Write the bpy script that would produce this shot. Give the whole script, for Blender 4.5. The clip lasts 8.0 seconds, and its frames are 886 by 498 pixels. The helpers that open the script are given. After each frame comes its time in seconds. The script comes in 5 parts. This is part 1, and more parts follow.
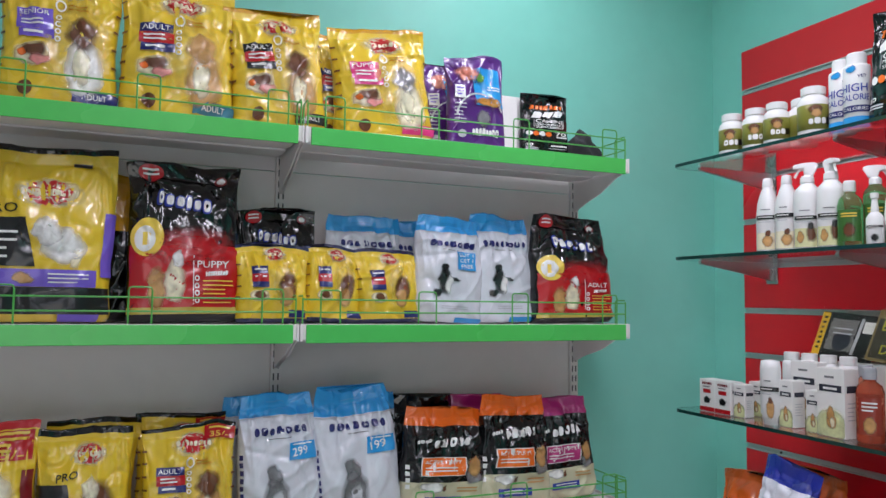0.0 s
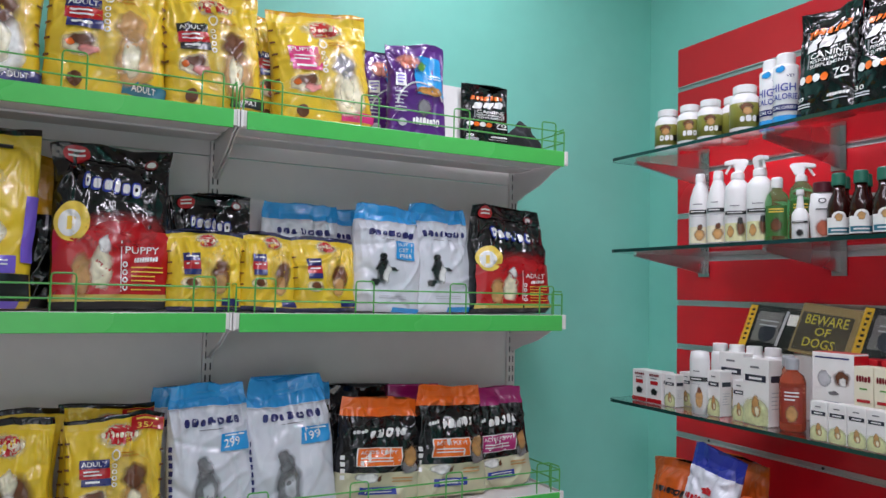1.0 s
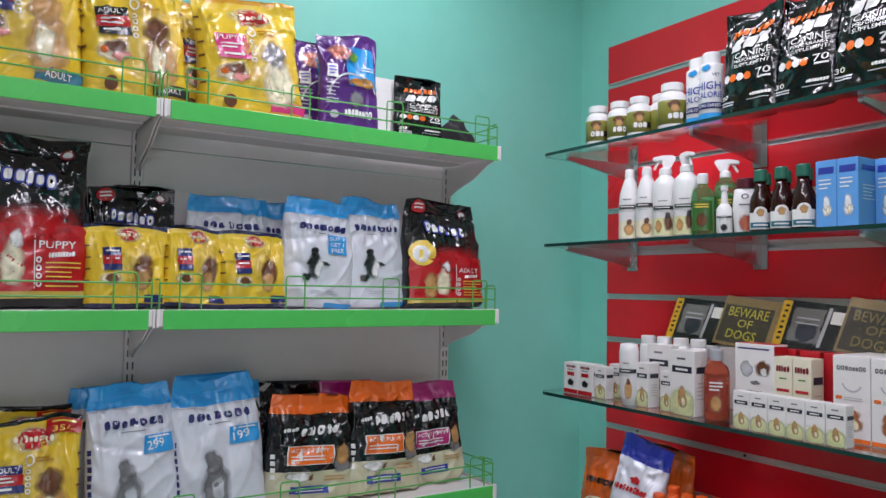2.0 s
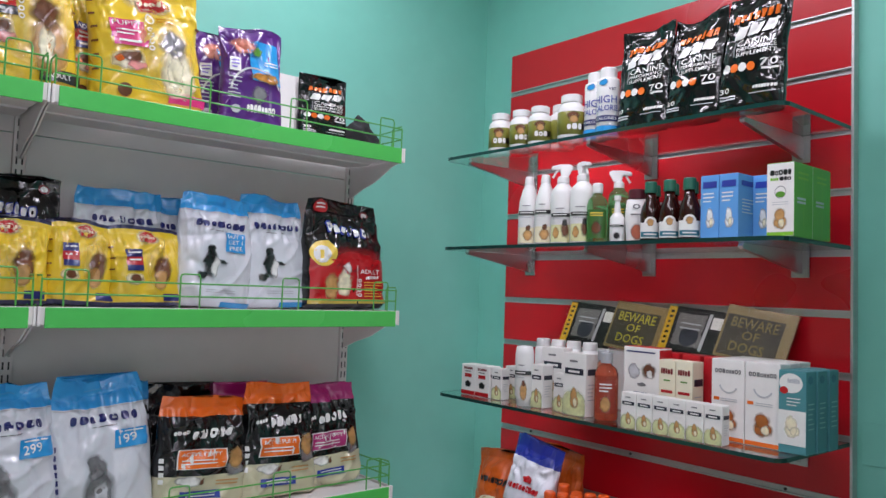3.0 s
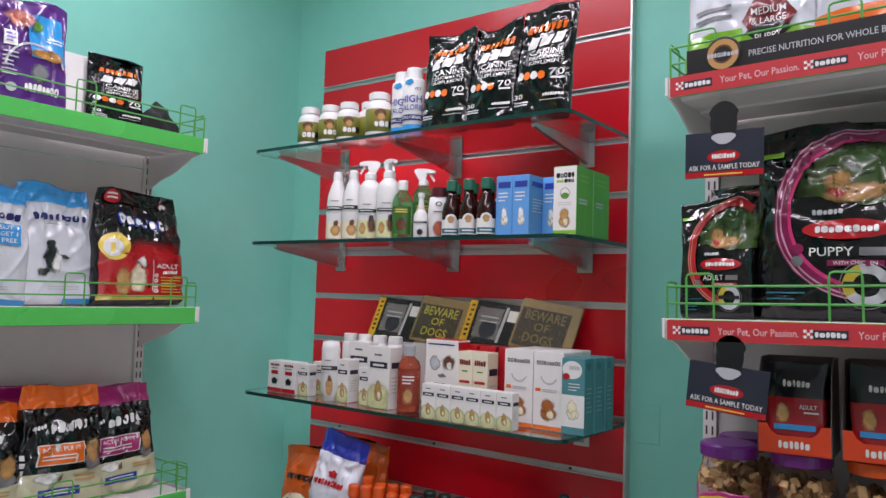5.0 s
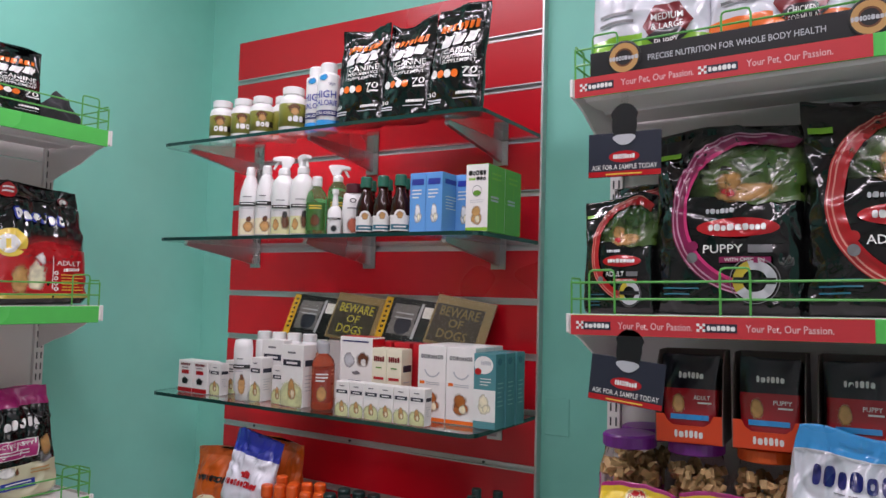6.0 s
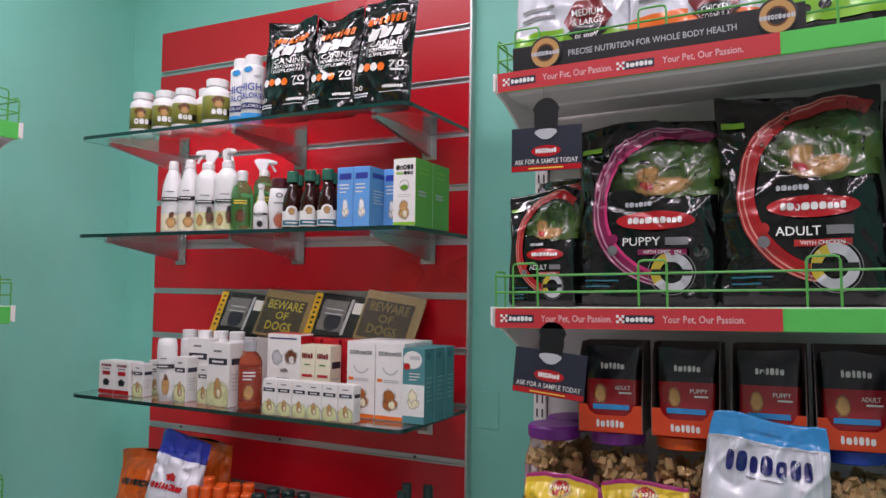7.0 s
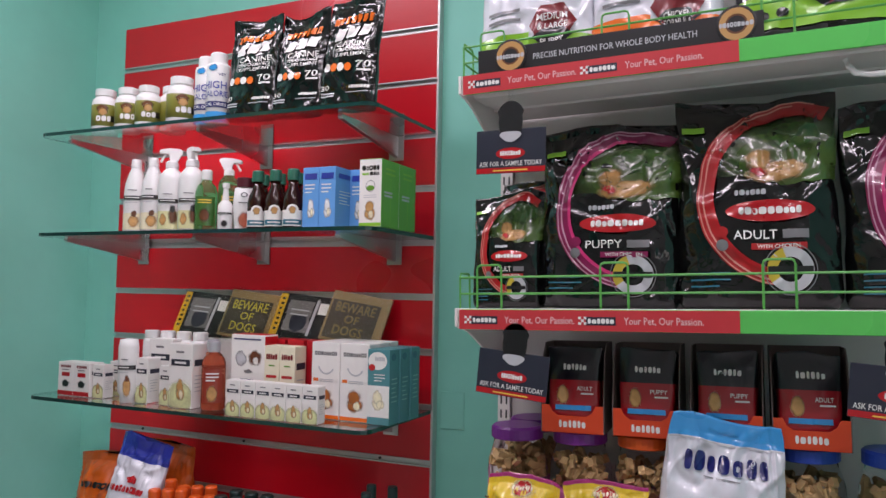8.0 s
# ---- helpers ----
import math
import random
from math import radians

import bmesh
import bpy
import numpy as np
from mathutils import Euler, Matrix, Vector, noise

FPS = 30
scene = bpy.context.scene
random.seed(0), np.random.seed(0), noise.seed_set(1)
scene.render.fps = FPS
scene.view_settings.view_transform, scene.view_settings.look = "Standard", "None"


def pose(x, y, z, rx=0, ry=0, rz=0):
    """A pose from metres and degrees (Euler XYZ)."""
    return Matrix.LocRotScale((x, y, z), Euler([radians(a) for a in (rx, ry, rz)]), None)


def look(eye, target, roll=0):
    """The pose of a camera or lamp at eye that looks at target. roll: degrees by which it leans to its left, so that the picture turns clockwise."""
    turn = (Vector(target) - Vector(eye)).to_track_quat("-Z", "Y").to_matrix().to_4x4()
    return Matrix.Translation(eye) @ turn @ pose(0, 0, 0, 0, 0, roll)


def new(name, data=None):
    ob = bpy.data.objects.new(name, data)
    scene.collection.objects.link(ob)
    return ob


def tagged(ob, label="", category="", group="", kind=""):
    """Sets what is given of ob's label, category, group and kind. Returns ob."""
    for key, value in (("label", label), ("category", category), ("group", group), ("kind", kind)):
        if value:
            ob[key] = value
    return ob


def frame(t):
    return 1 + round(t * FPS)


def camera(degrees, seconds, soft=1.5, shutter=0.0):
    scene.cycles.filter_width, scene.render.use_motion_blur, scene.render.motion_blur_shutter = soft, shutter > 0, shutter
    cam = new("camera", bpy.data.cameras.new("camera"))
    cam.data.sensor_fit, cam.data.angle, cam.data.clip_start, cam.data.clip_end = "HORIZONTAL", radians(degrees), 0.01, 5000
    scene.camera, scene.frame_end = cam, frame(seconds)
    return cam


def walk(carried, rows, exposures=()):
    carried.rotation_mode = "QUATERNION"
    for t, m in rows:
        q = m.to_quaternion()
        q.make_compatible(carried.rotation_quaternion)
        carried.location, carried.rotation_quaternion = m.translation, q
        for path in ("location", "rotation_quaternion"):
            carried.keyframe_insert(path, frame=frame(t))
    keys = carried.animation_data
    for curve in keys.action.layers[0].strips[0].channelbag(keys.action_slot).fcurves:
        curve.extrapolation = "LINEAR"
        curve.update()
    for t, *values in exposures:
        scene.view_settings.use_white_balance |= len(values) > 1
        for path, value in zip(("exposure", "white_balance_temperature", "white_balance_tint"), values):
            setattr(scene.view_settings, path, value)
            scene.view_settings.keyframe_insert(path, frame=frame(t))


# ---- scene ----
cam = camera(61.4, 8.0)
PATH = [
    (0, (0.265, 0.426, 1.569), (1.038, 2.266, 1.703), 0.8),
    (0.5, (0.266, 0.43, 1.565), (1.115, 2.237, 1.691), 1.3),
    (1, (0.279, 0.431, 1.566), (1.192, 2.207, 1.679), 1.3),
    (2.5, (0.29, 0.449, 1.566), (1.46, 2.068, 1.671), 1.3),
    (3, (0.283, 0.442, 1.568), (1.564, 1.974, 1.68), 2.0),
    (3.5, (0.29, 0.424, 1.565), (1.653, 1.882, 1.684), 2.4),
    (4, (0.297, 0.413, 1.564), (1.748, 1.784, 1.686), 2.4),
    (4.5, (0.307, 0.404, 1.563), (1.836, 1.688, 1.684), 2.0),
    (6, (0.329, 0.363, 1.565), (2.037, 1.398, 1.681), 1.5),
    (6.5, (0.338, 0.351, 1.564), (2.09, 1.31, 1.674), 1.1),
    (7, (0.348, 0.342, 1.565), (2.135, 1.235, 1.671), 0.8),
    (7.5, (0.349, 0.337, 1.567), (2.155, 1.191, 1.673), 0.9),
    (8, (0.35, 0.332, 1.567), (2.171, 1.152, 1.675), 1.0),
]
walk(cam, [(t, look(eye, target, roll)) for t, eye, target, roll in PATH],
     [(0, 0, 6400, 9), (3, 0, 6500, 11), (5, 0, 6700, 14), (6, 0, 6850, 17), (8, 0, 6900, 18)])

NORTH, EAST, WEST, SOUTH, TOP = 2.54, 2.225, -2.6, -3.0, 2.95

# ---- light ----
world = bpy.data.worlds.new("sky")
scene.world = world
world.use_nodes = True
sky = world.node_tree.nodes.new("ShaderNodeTexSky")
sky.sky_type, sky.sun_disc, sky.sun_elevation, sky.sun_rotation = "NISHITA", False, radians(50), radians(200)
world.node_tree.links.new(sky.outputs[0], world.node_tree.nodes["Background"].inputs[0])
world.node_tree.nodes["Background"].inputs[1].default_value = 0.1


def area_lamp(name, place, size, power, colour):
    data = bpy.data.lights.new(name, "AREA")
    data.shape, data.size, data.size_y, data.energy, data.color = "RECTANGLE", size[0], size[1], power, colour
    ob = new(name, data)
    ob.matrix_world = place
    return ob


LED = (0.925, 0.865, 1.0)
area_lamp("ceiling_lamp", pose(1.3, 1.65, 2.92, 0, 0, 90), (1.2, 0.12), 16, LED)
area_lamp("ceiling_lamp", pose(0.6, -0.2, 2.92), (1.2, 0.12), 12, LED)
area_lamp("ceiling_lamp", pose(0.55, 0.75, 2.92, 0, 0, 90), (1.2, 0.12), 13, LED)
# soft frontal fill added behind the camera; its source is unseen
area_lamp("unseen_front_fill", pose(-0.75, SOUTH + 0.02, 1.2, 90), (2.5, 2.2), 16, (0.94, 0.92, 1.0))


# ---- materials ----
def lin(r, g, b):
    """Linear colour from 0..255 values."""
    return tuple((c / 255 / 12.92) if c <= 10 else ((c / 255 + 0.055) / 1.055) ** 2.4 for c in (r, g, b)) + (1.0,)


MATS, INKS = {}, {}


def material(name, colour, rough=0.5, metal=0.0, var=0.06, grain=30.0, bump=0.0, bump_scale=60.0, coat=0.0, stretch=(1, 1, 1), spec=0.5, stain=0.0):
    """A surface with colour variation at two scales and a fine relief."""
    if name in MATS:
        return MATS[name]
    m = bpy.data.materials.new(name)
    m.use_nodes = True
    nt = m.node_tree
    b = nt.nodes["Principled BSDF"]
    b.inputs["Roughness"].default_value, b.inputs["Metallic"].default_value = rough, metal
    b.inputs["Coat Weight"].default_value = coat
    b.inputs["Coat Roughness"].default_value = 0.06
    b.inputs["Specular IOR Level"].default_value = spec
    tc = nt.nodes.new("ShaderNodeTexCoord")
    mp = nt.nodes.new("ShaderNodeMapping")
    mp.inputs["Scale"].default_value = stretch
    nt.links.new(tc.outputs["Object"], mp.inputs["Vector"])
    n1 = nt.nodes.new("ShaderNodeTexNoise")
    n1.inputs["Scale"].default_value, n1.inputs["Detail"].default_value = grain, 4
    n2 = nt.nodes.new("ShaderNodeTexNoise")
    n2.inputs["Scale"].default_value, n2.inputs["Detail"].default_value = grain / 9, 3
    for n in (n1, n2):
        nt.links.new(mp.outputs[0], n.inputs["Vector"])
    add = nt.nodes.new("ShaderNodeMath")
    add.operation = "ADD"
    nt.links.new(n1.outputs[0], add.inputs[0])
    nt.links.new(n2.outputs[0], add.inputs[1])
    rng = nt.nodes.new("ShaderNodeMapRange")
    rng.inputs["From Min"].default_value, rng.inputs["From Max"].default_value = 0.6, 1.4
    rng.inputs["To Min"].default_value, rng.inputs["To Max"].default_value = 1 - var, 1 + var
    nt.links.new(add.outputs[0], rng.inputs["Value"])
    mul = nt.nodes.new("ShaderNodeMix")
    mul.data_type, mul.blend_type = "RGBA", "MULTIPLY"
    mul.inputs["Factor"].default_value = 1.0
    mul.inputs["A"].default_value = colour
    nt.links.new(rng.outputs[0], mul.inputs["B"])
    nt.links.new(mul.outputs["Result"], b.inputs["Base Color"])
    rr = nt.nodes.new("ShaderNodeMapRange")
    rr.inputs["From Min"].default_value, rr.inputs["From Max"].default_value = 0.3, 0.7
    rr.inputs["To Min"].default_value, rr.inputs["To Max"].default_value = max(rough - 0.07, 0.02), rough + 0.07
    nt.links.new(n2.outputs[0], rr.inputs["Value"])
    nt.links.new(rr.outputs[0], b.inputs["Roughness"])
    if bump:
        nb = nt.nodes.new("ShaderNodeTexNoise")
        nb.inputs["Scale"].default_value, nb.inputs["Detail"].default_value = bump_scale, 3
        nb.inputs["Distortion"].default_value = 1.4
        nt.links.new(mp.outputs[0], nb.inputs["Vector"])
        bp = nt.nodes.new("ShaderNodeBump")
        bp.inputs["Strength"].default_value, bp.inputs["Distance"].default_value = bump, 0.004
        nt.links.new(nb.outputs[0], bp.inputs["Height"])
        nt.links.new(bp.outputs[0], b.inputs["Normal"])
        if coat:
            nt.links.new(bp.outputs[0], b.inputs["Coat Normal"])
    MATS[name] = m
    return m


def foil(key, r, g, b, rough=0.3):
    """Printed plastic film of a pet food bag."""
    if max(r, g, b) < 24:
        return material("film_" + key, lin(r, g, b), 0.13, 0.0, 0.06, 40, 0.6, 17, 0.6, spec=0.4)
    return material("film_" + key, lin(r, g, b), rough, 0.0, 0.05, 40, 0.3, 13, 0.7)


def ink(key, r, g, b, rough=0.32):
    """Print on film."""
    INKS["print_" + key] = lin(r, g, b)
    return material("print_" + key, lin(r, g, b), rough, 0.0, 0.06, 60, 0.3, 13, 0.6)


def photo(mat):
    """A blotchy, soft-edged version of a print colour, for printed pictures."""
    if mat.name not in INKS:
        return mat
    key = "photo_" + mat.name
    if key in MATS:
        return MATS[key]
    m = material(key, INKS[mat.name], 0.32, 0.0, 0.4, 55, 0.3, 13, 0.6)
    nt = m.node_tree
    fade = nt.nodes.new("ShaderNodeAttribute")
    fade.attribute_name = "ink_cover"
    bare = nt.nodes.new("ShaderNodeBsdfTransparent")
    mix = nt.nodes.new("ShaderNodeMixShader")
    nt.links.new(fade.outputs["Fac"], mix.inputs["Fac"])
    nt.links.new(bare.outputs[0], mix.inputs[1])
    nt.links.new(nt.nodes["Principled BSDF"].outputs[0], mix.inputs[2])
    nt.links.new(mix.outputs[0], nt.nodes["Material Output"].inputs["Surface"])
    return m


def card(key, r, g, b):
    """Printed carton board."""
    return material("card_" + key, lin(r, g, b), 0.42, 0.0, 0.04, 50, 0.05, 200)


def plastic(key, r, g, b, rough=0.35):
    return material("plastic_" + key, lin(r, g, b), rough, 0.0, 0.04, 40, 0.03, 90)


def clear(key, colour, rough, ior, amount=1.0):
    """Real glass or clear plastic."""
    if key in MATS:
        return MATS[key]
    m = bpy.data.materials.new(key)
    m.use_nodes = True
    b = m.node_tree.nodes["Principled BSDF"]
    b.inputs["Base Color"].default_value = colour
    b.inputs["Roughness"].default_value, b.inputs["IOR"].default_value = rough, ior
    b.inputs["Transmission Weight"].default_value = amount
    MATS[key] = m
    return m


WALL = material("teal_wall_paint", lin(127, 205, 187), 0.5, 0, 0.035, 14, 0.06, 160)
CEIL = material("white_ceiling_paint", (0.8, 0.8, 0.78, 1), 0.7, 0, 0.03, 10, 0.05, 120)
FLOOR = material("white_floor_tile", (0.8, 0.78, 0.76, 1), 0.25, 0, 0.06, 8, 0.02, 80)
PLAIN = material("off_white_wall_paint", (0.72, 0.7, 0.69, 1), 0.6, 0, 0.04, 12, 0.05, 140)
WHITE = material("white_steel_paint", lin(234, 229, 226), 0.38, 0, 0.035, 20, 0.05, 220)
DARK = material("dark_slot", (0.05, 0.05, 0.05, 1), 0.7)
GREEN = material("green_price_strip", lin(84, 198, 92), 0.25, 0, 0.05, 25, 0.04, 60, 0.2)
WIRE = material("green_wire_coating", lin(84, 168, 78), 0.35, 0, 0.08, 60)
REDLAM = material("red_laminate", lin(204, 14, 32), 0.32, 0, 0.05, 10, 0.03, 150, 0.1)
ALU = material("brushed_aluminium", (0.62, 0.61, 0.6, 1), 0.42, 0.75, 0.08, 30, 0.04, 200, stretch=(1, 1, 12))
CHROME = material("polished_steel_bracket", (0.5, 0.49, 0.48, 1), 0.3, 1.0, 0.06, 30, 0.04, 60)
GLASS = clear("shelf_glass", (0.93, 0.985, 0.965, 1), 0.0, 1.5)
GLASSEDGE = clear("glass_cut_edge", (0.008, 0.045, 0.038, 1), 0.12, 1.5, 0.0)


# ---- mesh helpers ----
def link(name, bm, mat, parent=None, label="", smooth=False):
    me = bpy.data.meshes.new(name)
    bm.to_mesh(me)
    bm.free()
    if smooth:
        me.shade_smooth()
    for m in mat if isinstance(mat, (list, tuple)) else (mat,):
        me.materials.append(m)
    ob = new(name, me)
    if parent:
        ob.parent = parent
    if label:
        tagged(ob, label)
    return ob


def part(name, bm, mat, parent, label="", smooth=False):
    return link(name, bm, mat, parent, label, smooth)


def thing(name, place, label, category, group="", kind=""):
    ob = new(name)
    ob.empty_display_size = 0.05
    ob.matrix_world = place
    return tagged(ob, label, category, group, kind)


def box(lo, hi, bevel=0.0, bm=None):
    bm = bm or bmesh.new()
    lo, hi = Vector(lo), Vector(hi)
    r = bmesh.ops.create_cube(bm, size=1.0)
    for v in r["verts"]:
        v.co = Vector(((lo + hi) / 2)[k] + v.co[k] * (hi - lo)[k] for k in range(3))
    if bevel:
        edges = list({e for v in r["verts"] for e in v.link_edges})
        bmesh.ops.bevel(bm, geom=edges, offset=bevel, segments=2, affect="EDGES", profile=0.5)
    return bm


def tube(points, r, sides=8, bm=None, closed=False):
    """A round wire along points."""
    bm = bm or bmesh.new()
    pts = [Vector(p) for p in points]
    rings = []
    for i, p in enumerate(pts):
        a, b = pts[max(i - 1, 0)], pts[min(i + 1, len(pts) - 1)]
        d = (b - a).normalized()
        up = Vector((0, 0, 1)) if abs(d.z) < 0.9 else Vector((0, 1, 0))
        s = d.cross(up).normalized()
        u = s.cross(d)
        rings.append([bm.verts.new(p + r * (math.cos(k * math.tau / sides) * s + math.sin(k * math.tau / sides) * u)) for k in range(sides)])
    for a, b in zip(rings, rings[1:]):
        for k in range(sides):
            bm.faces.new((a[k], a[(k + 1) % sides], b[(k + 1) % sides], b[k]))
    bm.faces.new(rings[0][::-1]), bm.faces.new(rings[-1])
    return bm


def lathe(profile, sides=28, squash=1.0, bm=None):
    """A turned body from (radius, height) pairs; squash flattens it from front to back."""
    bm = bm or bmesh.new()
    rings = [[bm.verts.new((r * math.cos(k * math.tau / sides), squash * r * math.sin(k * math.tau / sides), z)) for k in range(sides)] for r, z in profile]
    for a, b in zip(rings, rings[1:]):
        for k in range(sides):
            bm.faces.new((a[k], a[(k + 1) % sides], b[(k + 1) % sides], b[k]))
    bm.faces.new(rings[0][::-1]), bm.faces.new(rings[-1])
    return bm


def prism(outline, x0, x1):
    """A plate: an outline of (y, z) pairs drawn out from x0 to x1."""
    bm = bmesh.new()
    a = [bm.verts.new((x0, y, z)) for y, z in outline]
    b = [bm.verts.new((x1, y, z)) for y, z in outline]
    bm.faces.new(a), bm.faces.new(b[::-1])
    for k in range(len(a)):
        bm.faces.new((a[k], b[k], b[(k + 1) % len(a)], a[(k + 1) % len(a)]))
    bmesh.ops.recalc_face_normals(bm, faces=bm.faces)
    return bm


# ---- the room ----

def structure(name, bm, mat, label):
    return tagged(link(name, bm, mat), label, name.split("_")[0], "", "structure")


structure("floor", box((WEST, SOUTH, -0.1), (EAST, NORTH, 0)), FLOOR, "pale glossy tiled shop floor")
structure("ceiling", box((WEST - 0.1, SOUTH - 0.1, TOP), (EAST + 0.1, NORTH + 0.1, TOP + 0.1)), CEIL, "plain white painted shop ceiling")
structure("wall_north", box((WEST - 0.1, NORTH, -0.1), (EAST + 0.1, NORTH + 0.1, TOP)), WALL, "teal green painted plaster wall behind white gondola")
structure("wall_east", box((EAST, SOUTH - 0.1, -0.1), (EAST + 0.1, NORTH, TOP)), WALL, "teal green painted plaster wall behind red panel")
structure("wall_west", box((WEST - 0.1, SOUTH, -0.1), (WEST, NORTH, TOP)), PLAIN, "off white painted plaster wall")
# unseen wall; the opening is there for the added front fill
bm = box((WEST - 0.1, SOUTH - 0.1, -0.1), (-2.1, SOUTH, TOP))
box((0.6, SOUTH - 0.1, -0.1), (EAST, SOUTH, TOP), 0, bm)
box((-2.1, SOUTH - 0.1, 2.4), (0.6, SOUTH, TOP), 0, bm)
structure("wall_south", bm, PLAIN, "off white painted wall with opening made for front fill")
# unseen wall, added to keep southern light off the east gondola
structure("wall_partition", box((1.0, -0.4, 0), (EAST, -0.28, TOP)), WALL, "unseen teal wall added to shade white gondola")
structure("ground", box((-30, -40, -0.2), (30, SOUTH - 0.1, -0.12)), FLOOR, "plain grey paving outside the shop")

# red slatted wall panel
PX, PY0, PY1 = 2.2, 1.19, 2.375
SLOTS = [2.295 - 0.15 * i for i in range(16)]
panel = thing("slat_wall_panel", pose(0, 0, 0), "red laminate slatwall panel with aluminium slot inserts", "wall panel", "", "structure")
part("backing", box((PX + 0.012, PY0 + 0.002, 0.0), (EAST, PY1 - 0.002, 2.436)), REDLAM, panel)
edges = [2.44] + SLOTS + [0.0]
for hi, lo in zip(edges, edges[1:]):
    t = hi - (0.0095 if hi < 2.43 else 0)
    b = lo + (0.0095 if lo > 0.01 else 0)
    if t - b > 0.01:
        part("slat", box((PX, PY0 + 0.003, b), (PX + 0.0125, PY1, t), 0.0015), REDLAM, panel)
for z in SLOTS:
    bm = box((PX + 0.008, PY0 + 0.003, z - 0.0092), (PX + 0.0118, PY1, z + 0.0092))
    box((PX - 0.0012, PY0 + 0.003, z + 0.0058), (PX + 0.008, PY1, z + 0.0092), 0, bm)
    box((PX - 0.0012, PY0 + 0.003, z - 0.0092), (PX + 0.008, PY1, z - 0.0058), 0, bm)
    part("slot_insert", bm, ALU, panel, "satin aluminium slot insert")
    for y in (PY1 - 0.14, (PY0 + PY1) / 2 + 0.04, PY0 + 0.16) if z < 1.12 else ():
        part("screw", tube([(PX + 0.004, y, z), (PX + 0.009, y, z)], 0.004), DARK, panel)
part("edge_trim", box((PX - 0.002, PY0 - 0.004, 0.0), (EAST, PY0 + 0.0028, 2.44), 0.001), ALU, panel, "pale aluminium edge trim")

# ---- gondola shelving ----
BAY, DEPTH = 0.92, 0.29


def bracket(x0, x1):
    pts = [(0.004, 0.0), (0.004, -0.034), (0.03, -0.038), (0.06, -0.046), (0.095, -0.062), (0.13, -0.078), (0.17, -0.09), (0.21, -0.1), (0.245, -0.113), (DEPTH - 0.012, -0.125), (DEPTH - 0.012, 0.0)]
    return prism(pts, x0, x1)


def shelf(place, label, drop=0.037):
    """One steel shelf with its price strip and two end brackets; origin at the lip's top left, front towards -y."""
    ob = thing("gondola_shelf", place, label, "shelf", "gondola shelves")
    bm = prism([(0.004, -0.004), (0.004, -0.026), (0.05, -0.026), (0.052, -0.03), (0.12, -0.03), (0.122, -0.026), (0.16, -0.026), (0.162, -0.03), (0.23, -0.03), (0.232, -0.026), (DEPTH - 0.014, -0.026), (DEPTH - 0.014, -0.004)], 0.012, BAY - 0.012)
    part("tray", bm, WHITE, ob)
    part("front_lip", box((0.006, 0.0, -0.036), (BAY - 0.006, 0.0038, 0.001), 0.0012), WHITE, ob)
    part("price_strip", box((0.015, -0.0052, -drop), (BAY - 0.015, -0.0004, 0.0), 0.0016), GREEN, ob, "glossy green plastic price strip")
    for x0 in (0.001, BAY - 0.007):
        part("end_cap", box((x0, -0.0035, -drop + 0.004), (x0 + 0.006, 0.006, 0.0015), 0.0015), WHITE, ob)
    for x0, x1 in ((0.0015, 0.0058), (BAY - 0.0058, BAY - 0.0015)):
        part("bracket", bracket(x0, x1), WHITE, ob)
    return ob


def guard(place, ends=(True, True), hoops=(0.05, 0.295, 0.555, 0.835)):
    """The low wire fence on a shelf's front; origin as the shelf's."""
    ob = thing("wire_guard", place, "green coated wire guard rail along shelf front", "wire guard", "shelf guards")
    r = 0.002
    for z in (0.028, 0.058):
        part("rail", tube([(0.008, 0.008, z), (BAY - 0.008, 0.008, z)], r), WIRE, ob)
    for x in hoops:
        q = 0.047
        part("hoop", tube([(x, 0.006, 0), (x, 0.006, 0.072), (x + 0.002, 0.006, 0.078), (x + 0.007, 0.006, 0.08), (x + q - 0.007, 0.006, 0.08), (x + q - 0.002, 0.006, 0.078), (x + q, 0.006, 0.072), (x + q, 0.006, 0)], r), WIRE, ob)
    for x, on in ((0.008, ends[0]), (BAY - 0.008, ends[1])):
        part("end_hoop", tube([(x, 0.008, 0), (x, 0.008, 0.06), (x, 0.012, 0.066), (x, 0.05, 0.066), (x, 0.055, 0.06), (x, 0.055, 0)], r), WIRE, ob)
        if on:
            for z in (0.028, 0.058):
                part("side_rail", tube([(x, 0.008, z), (x, 0.1, z), (x, DEPTH - 0.06, z)], r), WIRE, ob)
    return ob


def gondola(origin, turn, bays, heights, top, joint):
    """Slotted posts and back panels against a wall; origin at the front line's left end on the floor."""
    m = pose(*origin, 0, 0, turn)
    ob = thing("gondola_unit", m, "white steel gondola unit with slotted posts", "shelving", "", "")
    for k in range(bays + 1):
        x = k * BAY
        bm = box((x - 0.014, DEPTH - 0.01, 0), (x + 0.014, DEPTH + 0.03, top), 0.0015)
        post = part("post", bm, WHITE, ob)
        bm = bmesh.new()
        z = 0.3
        while z < top - 0.03:
            for dx in (-0.006, 0.006):
                box((x + dx - 0.0018, DEPTH - 0.0106, z), (x + dx + 0.0018, DEPTH - 0.0101, z + 0.018), 0, bm)
            z += 0.03
        part("slots", bm, DARK, post)
    for k in range(bays):
        x0, x1 = k * BAY + 0.0145, (k + 1) * BAY - 0.0145
        zs = [0.1, joint - 0.95, joint, top]
        for a, b in zip(zs, zs[1:]):
            part("back_panel", box((x0, DEPTH, a + 0.001), (x1, DEPTH + 0.012, b - 0.0012), 0.0015), WHITE, ob)
    return ob


